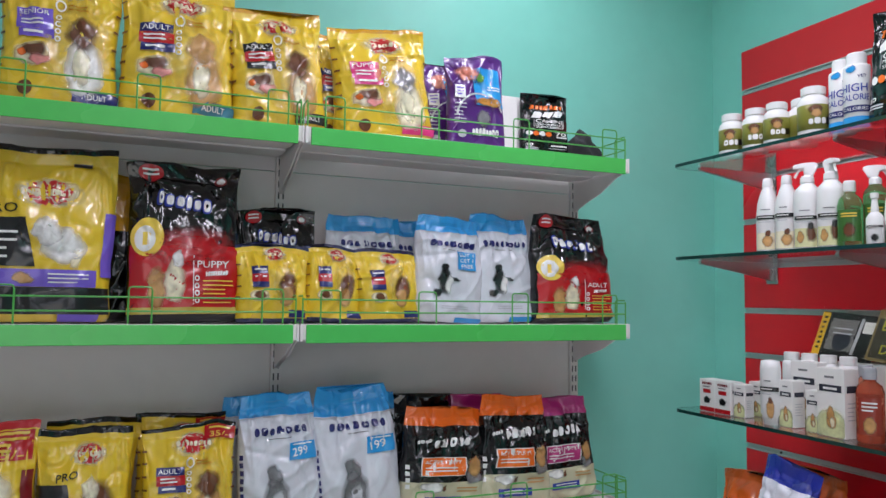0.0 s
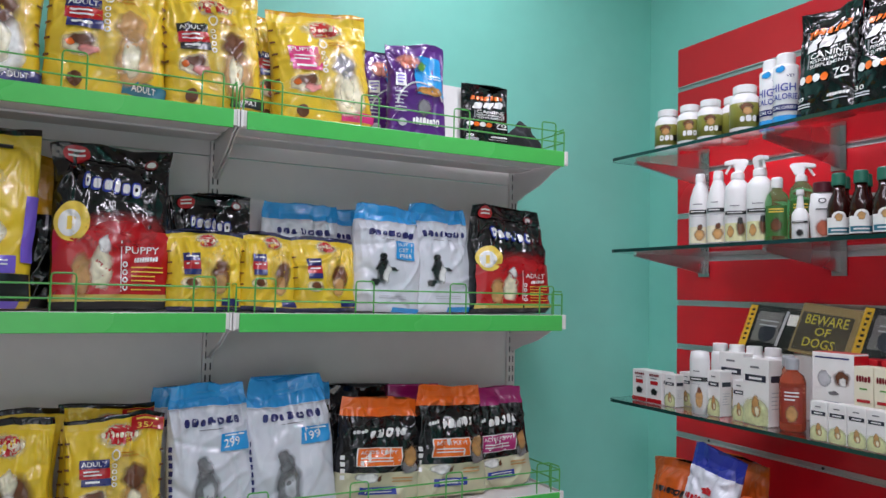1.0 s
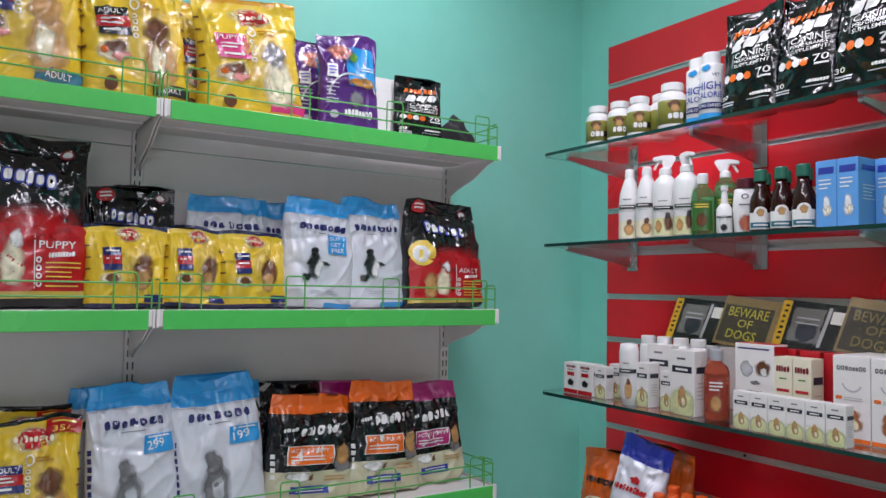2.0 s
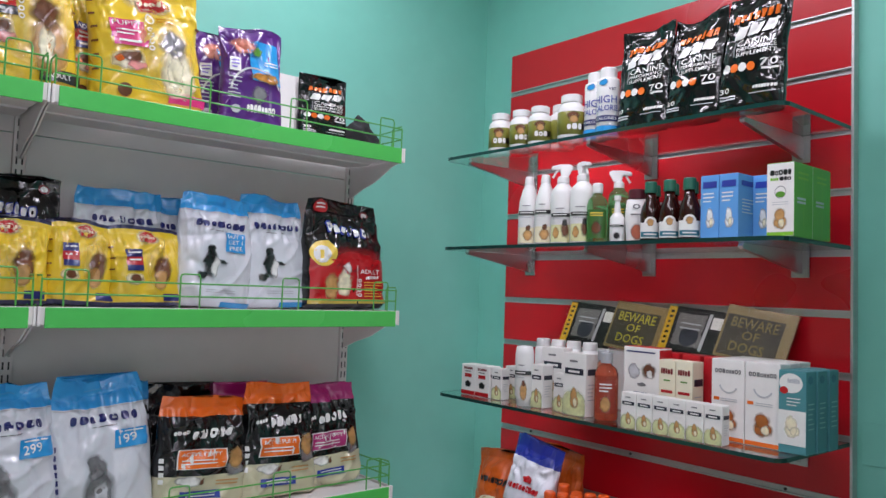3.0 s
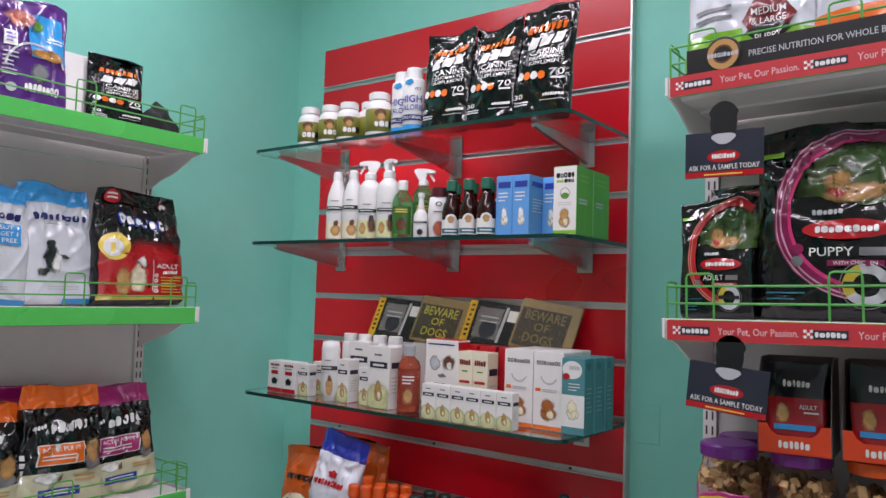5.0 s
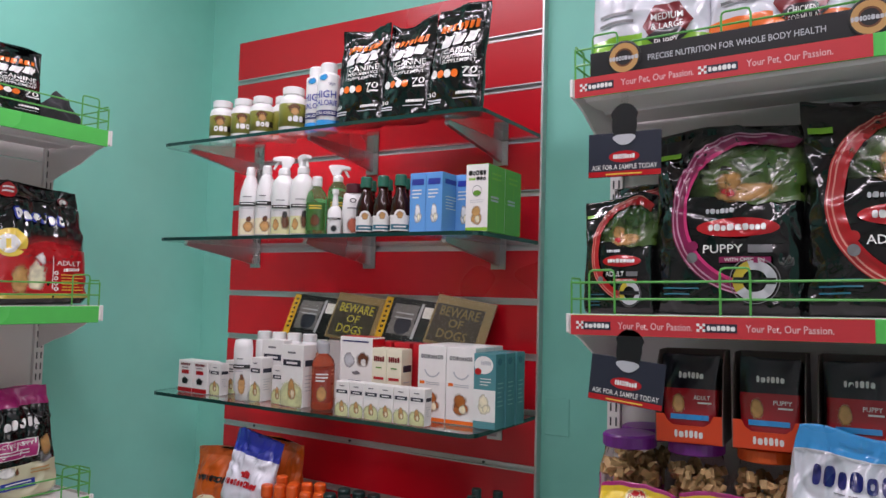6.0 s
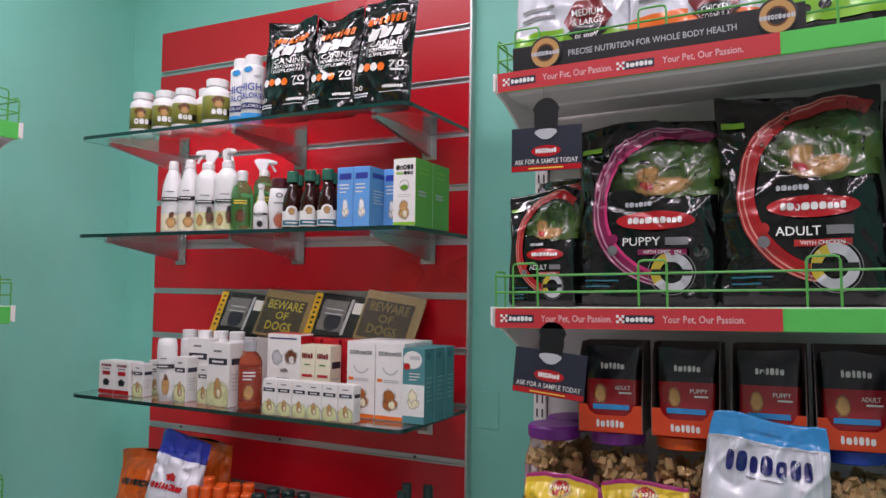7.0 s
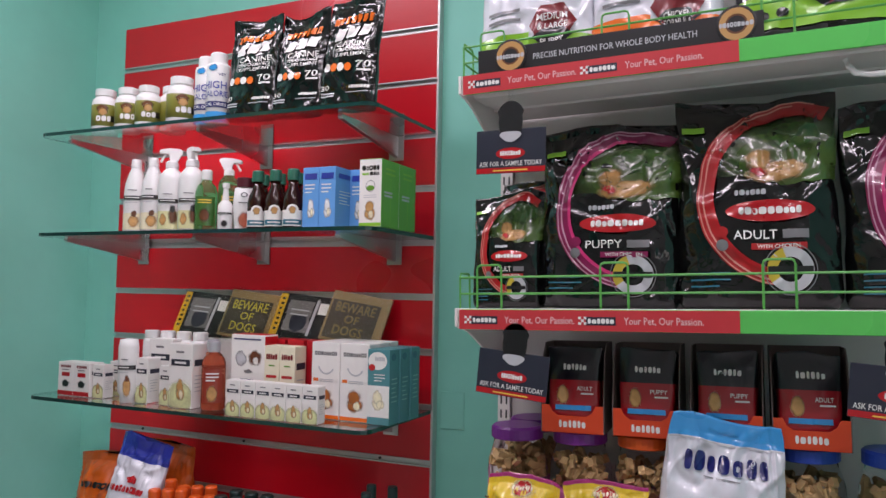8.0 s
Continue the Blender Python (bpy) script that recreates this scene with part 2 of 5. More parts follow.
AX0, AY = -0.289, 2.142
gondola((AX0, AY, 0), 0, 2, None, 1.975, 1.905)
A_TOP, A_MID, A_LOW = 1.968, 1.506, 1.02
for z in (A_TOP, A_MID, A_LOW):
    for k in range(2):
        shelf(pose(AX0 + k * BAY, AY, z), "white steel shelf with green price strip", 0.043)
        guard(pose(AX0 + k * BAY, AY, z), (k == 0, k == 1))
BX, BY0, SAG = 1.624, 0.88, 1.3
gondola((BX, BY0, 0), -90, 1, None, 2.3, 1.9)
B_TOP, B_MID, B_LOW = 1.966, 1.531, 1.07
for z in (B_TOP, B_MID, B_LOW):
    shelf(pose(BX, BY0, z, 0, -SAG, -90), "white steel shelf with green price strip")
    guard(pose(BX, BY0, z, 0, -SAG, -90), (True, True), (0.043, 0.27, 0.527, 0.79))


# ---- glass shelves on the red panel ----
def glass_shelf(z):
    ob = thing("glass_shelf", pose(PX, PY0, z, 0, 0, -90), "clear glass shelf with green cut edge on steel brackets", "glass shelf", "glass shelves")
    # local: x runs from the right end (0) towards the left end (negative), y into the wall
    L, D, T, R = PY1 - PY0 - 0.058, 0.356, 0.01, 0.03
    outline = [(0.0, -0.008), (0.0, -D + R), (-0.004, -D + R * 0.5), (-R * 0.5, -D + 0.004), (-R, -D), (-L + R, -D), (-L + R * 0.5, -D + 0.004), (-L + 0.004, -D + R * 0.5), (-L, -D + R), (-L, -0.008)]
    bm = bmesh.new()
    lo = [bm.verts.new((x, y, -T)) for x, y in outline]
    hi = [bm.verts.new((x, y, 0)) for x, y in outline]
    bm.faces.new(hi), bm.faces.new(lo[::-1])
    for k in range(len(lo)):
        f = bm.faces.new((lo[k], hi[k], hi[(k + 1) % len(lo)], lo[(k + 1) % len(lo)]))
        f.material_index = 1
    bmesh.ops.recalc_face_normals(bm, faces=bm.faces)
    pane = part("pane", bm, (GLASS, GLASSEDGE), ob)
    pane.visible_shadow = False
    for y in (2.25, 1.762, 1.312):
        x = -(y - PY0)
        br = part("bracket", prism([(-0.004, -T - 0.0005), (-0.3, -T - 0.0005), (-0.305, -T - 0.006), (-0.3, -T - 0.012), (-0.05, -0.06), (-0.004, -0.07)], x - 0.006, x + 0.006), CHROME, ob, "polished steel shelf bracket")
        part("foot", box((x - 0.023, -0.006, -0.078), (x + 0.023, -0.0025, 0.055), 0.001), CHROME, br)
    return ob


GZ = (2.004, 1.711, 1.241, 0.8)
for z in GZ:
    glass_shelf(z)


# ---- printed shapes, as flat meshes in a face's own (u, v) field ----
def rect_shape(u0, u1, v0, v1, nu=2, nv=1, slant=0.0):
    nu, nv = max(nu, math.ceil((u1 - u0) / 0.08)), max(nv, math.ceil((v1 - v0) / 0.025))
    vs = [(u0 + (u1 - u0) * i / nu + slant * (v0 + (v1 - v0) * j / nv - v0), v0 + (v1 - v0) * j / nv) for j in range(nv + 1) for i in range(nu + 1)]
    fs = [(j * (nu + 1) + i, j * (nu + 1) + i + 1, (j + 1) * (nu + 1) + i + 1, (j + 1) * (nu + 1) + i) for j in range(nv) for i in range(nu)]
    return vs, fs


def disc_shape(u, v, ru, rv, n=32, rings=7, hole=0.0, wave=0.0, lobes=12, turn=0.0, start=0.0, end=1.0):
    """An oval, ring, ring sector or scalloped rosette."""
    vs, fs = [], []
    full = start == 0.0 and end == 1.0
    m = n if full else n + 1
    for r in range(rings + 1):
        k = hole + (1 - hole) * r / rings
        for i in range(m):
            a = math.tau * (start + (end - start) * i / n) + turn
            w = k * (1 + wave * math.sin(lobes * a) * (r == rings))
            vs.append((u + ru * w * math.cos(a), v + rv * w * math.sin(a)))
    for r in range(rings):
        for i in range(n):
            j = (i + 1) % m
            fs.append((r * m + i, r * m + j, (r + 1) * m + j, (r + 1) * m + i))
    return vs, fs


def hex_shape(u, v, ru, rv, n=36, rings=7):
    vs, fs = disc_shape(0, 0, 1, 1, n, rings)
    out = []
    for x, y in vs:
        a = math.atan2(y, x) % (math.pi / 3) - math.pi / 6
        k = math.cos(math.pi / 6) / math.cos(a)
        out.append((u + ru * x * k, v + rv * y * k))
    return out, fs


def join_shapes(*shapes):
    vs, fs = [], []
    for a, b in shapes:
        k = len(vs)
        vs += a
        fs += [tuple(i + k for i in f) for f in b]
    return vs, fs


def pill_shape(u, v, ru, rv, hole=0.0, lean=0.0):
    """A round-cornered solid or hollow block."""
    vs, fs = disc_shape(0, 0, 1, 1, 20, 3, hole)
    out = []
    for x, y in vs:
        r = math.hypot(x, y)
        k = r / max((abs(x) ** 3.2 + abs(y) ** 3.2) ** (1 / 3.2), 1e-6) if r > 1e-6 else 0.0
        out.append((u + ru * x * k + lean * rv * y * k, v + rv * y * k))
    return out, fs


def word_shape(u, v, wide, high, n, gap=0.25, rise=0.0, lean=0.0, seed=1):
    """A word mark as a row of n plain solid, hollow and low blocks."""
    rnd = random.Random(seed)
    ws = [rnd.choice((0.75, 1.0, 1.15)) for _ in range(n)]
    k = wide / sum(ws)
    c, out = u - wide / 2, []
    for i, w in enumerate(ws):
        vv = v + rise * (i - (n - 1) / 2) / n
        w *= k
        r = w * (0.5 - gap * 0.25)
        h = high * rnd.choice((1.0, 1.0, 0.84))
        out.append(pill_shape(c + w / 2, vv + h / 2, r, h / 2, rnd.choice((0.0, 0.0, 0.36)) if high > 0.045 else 0.0, lean))
        c += w
    return join_shapes(*out)


def block_shape(u, v, wide, high, n, gap=0.3, rise=0.0, lean=0.0):
    """A word mark as a row of n plain slanted blocks."""
    k = wide / n
    return join_shapes(*[rect_shape(u - wide / 2 + k * (i + gap / 2), u - wide / 2 + k * (i + 1 - gap / 2), v + rise * (i - (n - 1) / 2) / n, v + high + rise * (i - (n - 1) / 2) / n, 3, 3, lean) for i in range(n)])


def lines_shape(u0, u1, v, n, pitch, thick, seed=2):
    """Small print that cannot be read, as thin bars."""
    rnd = random.Random(seed)
    return join_shapes(*[rect_shape(u0, u0 + (u1 - u0) * rnd.uniform(0.7, 1), v - i * pitch, v - i * pitch + thick, 4, 1) for i in range(n)])


TEXTS = {}


def text_flat(words):
    """Words in the built-in font as a flat mesh, one unit wide and centred; also its height over width."""
    if words in TEXTS:
        return TEXTS[words]
    cu = bpy.data.curves.new("lettering", "FONT")
    cu.body, cu.resolution_u, cu.offset = words, 2, 0.008
    ob = bpy.data.objects.new("lettering", cu)
    me = ob.to_mesh()
    bm = bmesh.new()
    bm.from_mesh(me)
    ob.to_mesh_clear()
    bpy.data.objects.remove(ob)
    bmesh.ops.triangulate(bm, faces=bm.faces)
    for _ in range(2):
        long_ = [e for e in bm.edges if e.calc_length() > 0.3]
        if long_:
            bmesh.ops.subdivide_edges(bm, edges=long_, cuts=1)
            bmesh.ops.triangulate(bm, faces=bm.faces)
    vs = [(v.co.x, v.co.y) for v in bm.verts]
    bm.verts.index_update()
    fs = [tuple(v.index for v in f.verts) for f in bm.faces]
    bm.free()
    x0, x1 = min(x for x, _ in vs), max(x for x, _ in vs)
    y0, y1 = min(y for _, y in vs), max(y for _, y in vs)
    s = x1 - x0
    TEXTS[words] = [((x - (x0 + x1) / 2) / s, (y - (y0 + y1) / 2) / s) for x, y in vs], fs, (y1 - y0) / s
    return TEXTS[words]


def text_shape(words, u, v, wide, high, rise=0.0, upright=False):
    """Words centred on (u, v), wide and high in the face's own units; upright turns them to read upwards."""
    vs, fs, k = text_flat(words)
    if upright:
        return [(u - y / k * wide, v + x * high) for x, y in vs], fs
    return [(u + x * wide, v + y / k * high + rise * x) for x, y in vs], fs


def prints(surf, parent, items, lift=0.0009, step=0.0005):
    """Lays printed shapes on a face. items: (name, shape, material[, layer])."""
    for k, it in enumerate(items):
        name, (vs, fs), mat = it[0], it[1], it[2]
        off = lift + step * (it[3] if len(it) > 3 else k * 0.6)
        soft = name in ("picture", "glow")
        if soft:
            mat = photo(mat)
            cu, cv = sum(u for u, v in vs) / len(vs), sum(v for u, v in vs) / len(vs)
            eu, ev = max(abs(u - cu) for u, v in vs), max(abs(v - cv) for u, v in vs)
            cover = [max(0.0, min(1.0, (1.0 - math.hypot((u - cu) / eu, (v - cv) / ev)) / (0.4 if name == "picture" else 0.7))) for u, v in vs]
            vs = [(u + 0.07 * noise.noise(Vector((u * 5, v * 14, k))) + 0.03 * noise.noise(Vector((u * 14, v * 40, k))), v + 0.022 * noise.noise(Vector((u * 5, v * 14, k + 7.7))) + 0.01 * noise.noise(Vector((u * 14, v * 40, k)))) for u, v in vs]
        bm = bmesh.new()
        made = [bm.verts.new(surf(max(-1.0, min(1.0, u)), max(0.0, min(1.0, v)), off)) for u, v in vs]
        for f in fs:
            try:
                bm.faces.new([made[i] for i in f])
            except ValueError:
                pass
        ob = part(name, bm, mat, parent, "", True)
        if soft:
            at = ob.data.attributes.new("ink_cover", "FLOAT", "POINT")
            at.data.foreach_set("value", cover)


# ---- bags ----
class BagForm:
    """The soft form of a filled film bag: a surface over u (-1..1 across) and v (0..1 up)."""

    def __init__(self, w, h, d, seed, seal=0.9, slump=0.0, curl=0.012, square=3.4, wrinkle=1.0, neck=0.0):
        self.w, self.h, self.d, self.seed, self.seal = w, h, d, seed, seal
        self.slump, self.curl, self.square, self.wrinkle, self.neck = slump, curl, square, wrinkle, neck

    def section(self, v):
        a = self.w / 2 * (1 - 0.05 * math.sin(math.pi * min(v / self.seal, 1)) + 0.0)
        a *= 1 - self.neck * max(0, (v - 0.5) / 0.5) ** 1.5
        a *= 1 - 0.07 * max(0.0, 1 - v / 0.06) ** 2
        a *= 1 + 0.055 * noise.noise(Vector((v * 3.2, self.seed * 1.7, 0.5))) + 0.02 * noise.noise(Vector((v * 11, self.seed * 2.3, 4.5)))
        if v < 0.4:
            b = 0.8 + 0.2 * math.sin(math.pi / 2 * v / 0.4)
        elif v < self.seal:
            b = math.cos(math.pi / 2 * (v - 0.4) / (self.seal - 0.4)) ** 0.75
        else:
            b = 0.0
        b = max(b * self.d / 2 * (1 - 0.25 * max(0.0, 1 - v / 0.05) ** 2), 0.0016)
        n = self.square - (self.square - 2.2) * min(1, v / self.seal)
        return a, b, n

    def point(self, u, v, off, front=True):
        a, b, n = self.section(v)
        k = max(0.0, 1 - abs(u) ** n) ** (1 / n)
        x, z = a * u, self.h * v
        s = self.seed * 7.31
        amp = self.wrinkle * (0.006 + 0.022 * max(0, v - 0.55) + 0.012 * max(0, 0.2 - v)) * min(1.0, self.w / 0.2)
        w = noise.noise(Vector((x * 22 + s, z * 16, s))) * amp
        w += (abs(noise.noise(Vector((x * 34 - s, z * 20 + s, 3.1)))) - 0.25) * amp * 0.55
        w += noise.noise(Vector((x * 60 + z * 35, z * 25 - x * 20, s + 9))) * amp * 0.16
        fold = noise.noise(Vector((x * 9 + z * 7, z * 5 - x * 6, s + 5)))
        w -= amp * 1.0 * max(0.0, 1 - abs(fold) * 6) ** 2
        fold = noise.noise(Vector((x * 12 - z * 11, z * 6 + x * 5, s + 15)))
        w += amp * 0.9 * max(0.0, 1 - abs(fold) * 5) ** 2
        pull = noise.noise(Vector((u * 5.5 + 1.6 * v + s, v * 1.1, s + 21)))
        w += amp * 1.1 * max(0.0, 1 - abs(pull) * 7) * max(0.0, 1 - abs(v - 0.72) * 2.6)
        w *= min(1, k * 1.5) * min(1.0, b / 0.012 + 0.1)
        sway = self.curl * max(0, (v - 0.6) / 0.4) ** 1.5 * math.sin(2.6 * u + s)
        z += 0.02 * self.h * max(0, v - 0.7) / 0.3 * (noise.noise(Vector((u * 0.8, s, 2.0))) * 3.0 + noise.noise(Vector((u * 4.0, s, 6.0))) * 0.8) - self.slump * v * v * (u * u)
        y = (-(b * k) - w - off) if front else (b * k + w * 0.6)
        side = 0.0 if abs(u) < 0.9 else (abs(u) - 0.9) / 0.1 * off * (1 if u > 0 else -1)
        return Vector((x + side, y + sway, z))

    def mesh(self, bands, nu=56, nv=64):
        """bands: rising tops (0..1) of each material zone."""
        cuts = sorted(set([i / nv for i in range(nv + 1)] + [b for b in bands if b < 1] + [self.seal, self.seal + 0.03]))
        us = [math.copysign(abs(math.cos(math.pi * i / nu)) ** 0.75, -math.cos(math.pi * i / nu)) for i in range(nu + 1)]
        bm = bmesh.new()
        rows = []
        for v in cuts:
            f = [bm.verts.new(self.point(u, v, 0, True)) for u in us]
            k = [bm.verts.new(self.point(u, v, 0, False)) for u in us[1:-1]]
            rows.append(f + k[::-1])
        m = len(rows[0])
        for j in range(len(rows) - 1):
            mid = (cuts[j] + cuts[j + 1]) / 2
            zone = next(i for i, b in enumerate(bands) if mid <= b + 1e-6)
            for i in range(m):
                bm.faces.new((rows[j][i], rows[j][(i + 1) % m], rows[j + 1][(i + 1) % m], rows[j + 1][i])).material_index = zone
        bm.faces.new(rows[0][::-1])
        top = bm.faces.new(rows[-1])
        top.material_index = len(bands) - 1
        return bm


def bag(place, label, size, bands, items, seed, group="", name="pet_food_bag", **form):
    """A filled bag. size: width, height, depth; bands: (top, material) zones; items: prints on its front."""
    f = BagForm(*size, seed, **form)
    ob = thing(name, place, label, "pet food bag", group)
    body = part("bag_body", f.mesh([b for b, _ in bands]), [m for _, m in bands], ob, "", True)
    prints(lambda u, v, off: f.point(u, v, off, True), ob, items, 0.0019, 0.0007)
    return ob


YEL, YEL2 = foil("yellow", 230, 196, 48), foil("deep_yellow", 206, 150, 6)
BLK, WHT, BLUE, PURP = foil("black", 9, 9, 10, 0.2), foil("white", 216, 219, 226, 0.28), foil("blue", 48, 158, 226), foil("purple", 84, 30, 120)
REDF, ORNG, MAGE, CREAM = foil("red", 196, 20, 34), foil("orange", 235, 105, 20), foil("magenta", 168, 30, 110), foil("cream", 206, 202, 168)
NAVY = foil("navy", 24, 28, 78)
iRED, iWHT, iBLK, iNAVY = ink("red", 184, 10, 24), ink("white", 236, 236, 232), ink("black", 18, 18, 20), ink("navy", 28, 34, 104)
iBLUE, iSKY, iPINK, iVIOL = ink("blue", 40, 60, 160), ink("sky", 40, 150, 215), ink("pink", 214, 50, 120), ink("violet", 120, 95, 205)
iORNG, iTAN, iBRWN, iCRM = ink("orange", 238, 112, 24), ink("tan", 196, 150, 92), ink("brown", 105, 62, 36), ink("cream", 240, 232, 200)
iGREY, iGRN, iPALE, iDKRED = ink("grey", 120, 120, 122), ink("green", 92, 150, 48), ink("pale_yellow", 240, 208, 84), ink("dark_red", 120, 14, 24)
iMAG, iLIME, iTEAL, iSILV = ink("magenta", 176, 36, 112), ink("lime", 130, 190, 50), ink("teal", 40, 110, 130), ink("silver", 190, 192, 196)


def rosette(u, v, ru, rv, tilt=0.0):
    """A round red emblem with a pale band of plain blocks across it."""
    return [("glow", disc_shape(u, v, ru * 1.7, rv * 1.35), iCRM), ("emblem", disc_shape(u, v, ru, rv, 40, 6, 0, 0.06, 14), iRED),
            ("print_mark", word_shape(u, v - rv * 0.28, ru * 2.6, rv * 0.55, 8, 0.5, -tilt, seed=5), iCRM)]


def yellow_bag(place, size, seed, panel_mat, panel2_mat, words, label, foot_mat, foot_words="", animal=(iTAN, iBRWN), price=False, **form):
    """The large yellow dry-food bag."""
    it = rosette(0.08, 0.84, 0.3, 0.075, 0.03) + [
        ("glow", disc_shape(0.3, 0.42, 0.66, 0.38), iPALE),
        ("printed_panel", rect_shape(-0.72, -0.12, 0.585, 0.655), panel_mat), ("printed_panel", rect_shape(-0.72, -0.1, 0.5, 0.584), panel2_mat), ("printed_panel", rect_shape(-0.68, -0.08, 0.44, 0.499), panel_mat),
        ("lettering", text_shape(words, -0.43, 0.62, 0.5, 0.04), iWHT, 6), ("small_print", lines_shape(-0.64, -0.2, 0.555, 2, 0.03, 0.013, seed), iWHT, 6), ("small_print", lines_shape(-0.6, -0.2, 0.465, 1, 0.03, 0.018, seed), iWHT, 6),
        ("numeral_mark", disc_shape(0.0, 0.69, 0.09, 0.045, 20, 2, 0.7), iWHT), ("small_print", lines_shape(0.12, 0.5, 0.7, 2, 0.028, 0.01, seed + 1), ink("gold", 170, 110, 10))]
    it += [("badge", disc_shape(-0.02, 0.6 - 0.052 * i, 0.055, 0.02, 14, 2, 0.55), iWHT, 5) for i in range(4)]
    it += [("picture", disc_shape(0.45, 0.27, 0.36, 0.22, wave=0.05, lobes=5), animal[0], 5), ("picture", disc_shape(0.4, 0.5, 0.29, 0.13, wave=0.05, lobes=5), animal[1], 6), ("picture", disc_shape(0.4, 0.27, 0.17, 0.15), iCRM, 6),
           ("picture", disc_shape(-0.45, 0.33, 0.34, 0.085), iCRM, 4), ("picture", disc_shape(-0.42, 0.35, 0.24, 0.055), iBRWN, 5), ("picture", disc_shape(-0.3, 0.29, 0.22, 0.04), ink("ham", 222, 140, 134), 6), ("picture", disc_shape(-0.62, 0.33, 0.08, 0.03), iORNG, 6),
           ("badge", disc_shape(-0.5, 0.1, 0.12, 0.05), iBRWN, 4), ("printed_panel", rect_shape(0.25, 0.97, 0.035, 0.12, slant=0.3), foot_mat, 4)]
    if foot_words:
        it.append(("lettering", text_shape(foot_words, 0.62, 0.078, 0.42, 0.04), iWHT, 6))
    it += [("side_stripe", rect_shape(-0.985, -0.915, 0.24 + 0.11 * i, 0.258 + 0.11 * i, 4, 2), iBRWN, 3) for i in range(6)]
    it += [("side_stripe", rect_shape(0.92, 0.985, 0.3 + 0.13 * i, 0.318 + 0.13 * i, 4, 2), iBRWN, 3) for i in range(4)]
    if price:
        it += [("price_label", rect_shape(0.3, 0.95, 0.86, 0.965), iRED, 7), ("lettering", text_shape("35/-", 0.63, 0.89, 0.42, 0.042), iPALE, 9), ("small_print", lines_shape(0.4, 0.88, 0.935, 1, 0.02, 0.014), iPALE, 9)]
    return bag(place, label, size, [(0.965, YEL), (1.0, BLK if price else YEL2)], it, seed, "yellow dry food bags", **form)


def black_red_bag(place, size, seed, label, words, **form):
    """Black and red dry-food bag with a white word mark."""
    it = [("red_field", rect_shape(-0.94, 0.94, 0.07, 0.46, 16, 12), iRED, 1), ("glow", disc_shape(0.1, 0.45, 0.85, 0.14), iRED, 1),
          ("foot_band", rect_shape(-0.96, 0.96, 0.045, 0.085, 14, 3), ink("foot_gold", 190, 170, 70), 2),
          ("print_mark", word_shape(-0.02, 0.685, 1.0, 0.105, 6, 0.15, -0.06, 0.3, seed=3), iBLUE, 2), ("print_mark", word_shape(-0.01, 0.697, 0.98, 0.08, 6, 0.6, -0.06, 0.3, seed=3), iWHT, 4),
          ("badge", disc_shape(-0.6, 0.93, 0.22, 0.055), iRED, 2), ("small_print", lines_shape(-0.74, -0.46, 0.945, 2, 0.03, 0.013), iWHT, 4), ("badge", disc_shape(0.66, 0.9, 0.12, 0.035), iDKRED, 2), ("badge", disc_shape(0.66, 0.9, 0.08, 0.022), iWHT, 4),
          ("sun_mark", disc_shape(-0.66, 0.51, 0.28, 0.12), iPALE, 3), ("sun_mark", disc_shape(-0.7, 0.5, 0.18, 0.08), iWHT, 4), ("sun_mark", rect_shape(-0.74, -0.66, 0.46, 0.54, 2, 3), iPALE, 5),
          ("picture", disc_shape(-0.18, 0.24, 0.2, 0.14, wave=0.06, lobes=5), iCRM, 3), ("picture", disc_shape(-0.13, 0.37, 0.11, 0.055, wave=0.06, lobes=5), iWHT, 4), ("picture", disc_shape(-0.5, 0.2, 0.18, 0.13, wave=0.06, lobes=5), iTAN, 3),
          ("rule", rect_shape(0.13, 0.145, 0.1, 0.4, 1, 6), iWHT, 3), ("lettering", text_shape(words, 0.48, 0.345, 0.56, 0.042), iWHT, 4), ("small_print", word_shape(0.55, 0.275, 0.4, 0.03, 9, 0.3, 0.01, 0.3), iWHT, 4),
          ("small_print", lines_shape(0.3, 0.85, 0.24, 6, 0.026, 0.007), iPALE, 4)]
    it += [("badge", disc_shape(0.2, 0.26 - 0.045 * i, 0.045, 0.018, 12, 2, 0.5), iWHT, 4) for i in range(4)]
    return bag(place, label, size, [(1.0, BLK)], it, seed, "black and red bags", **form)


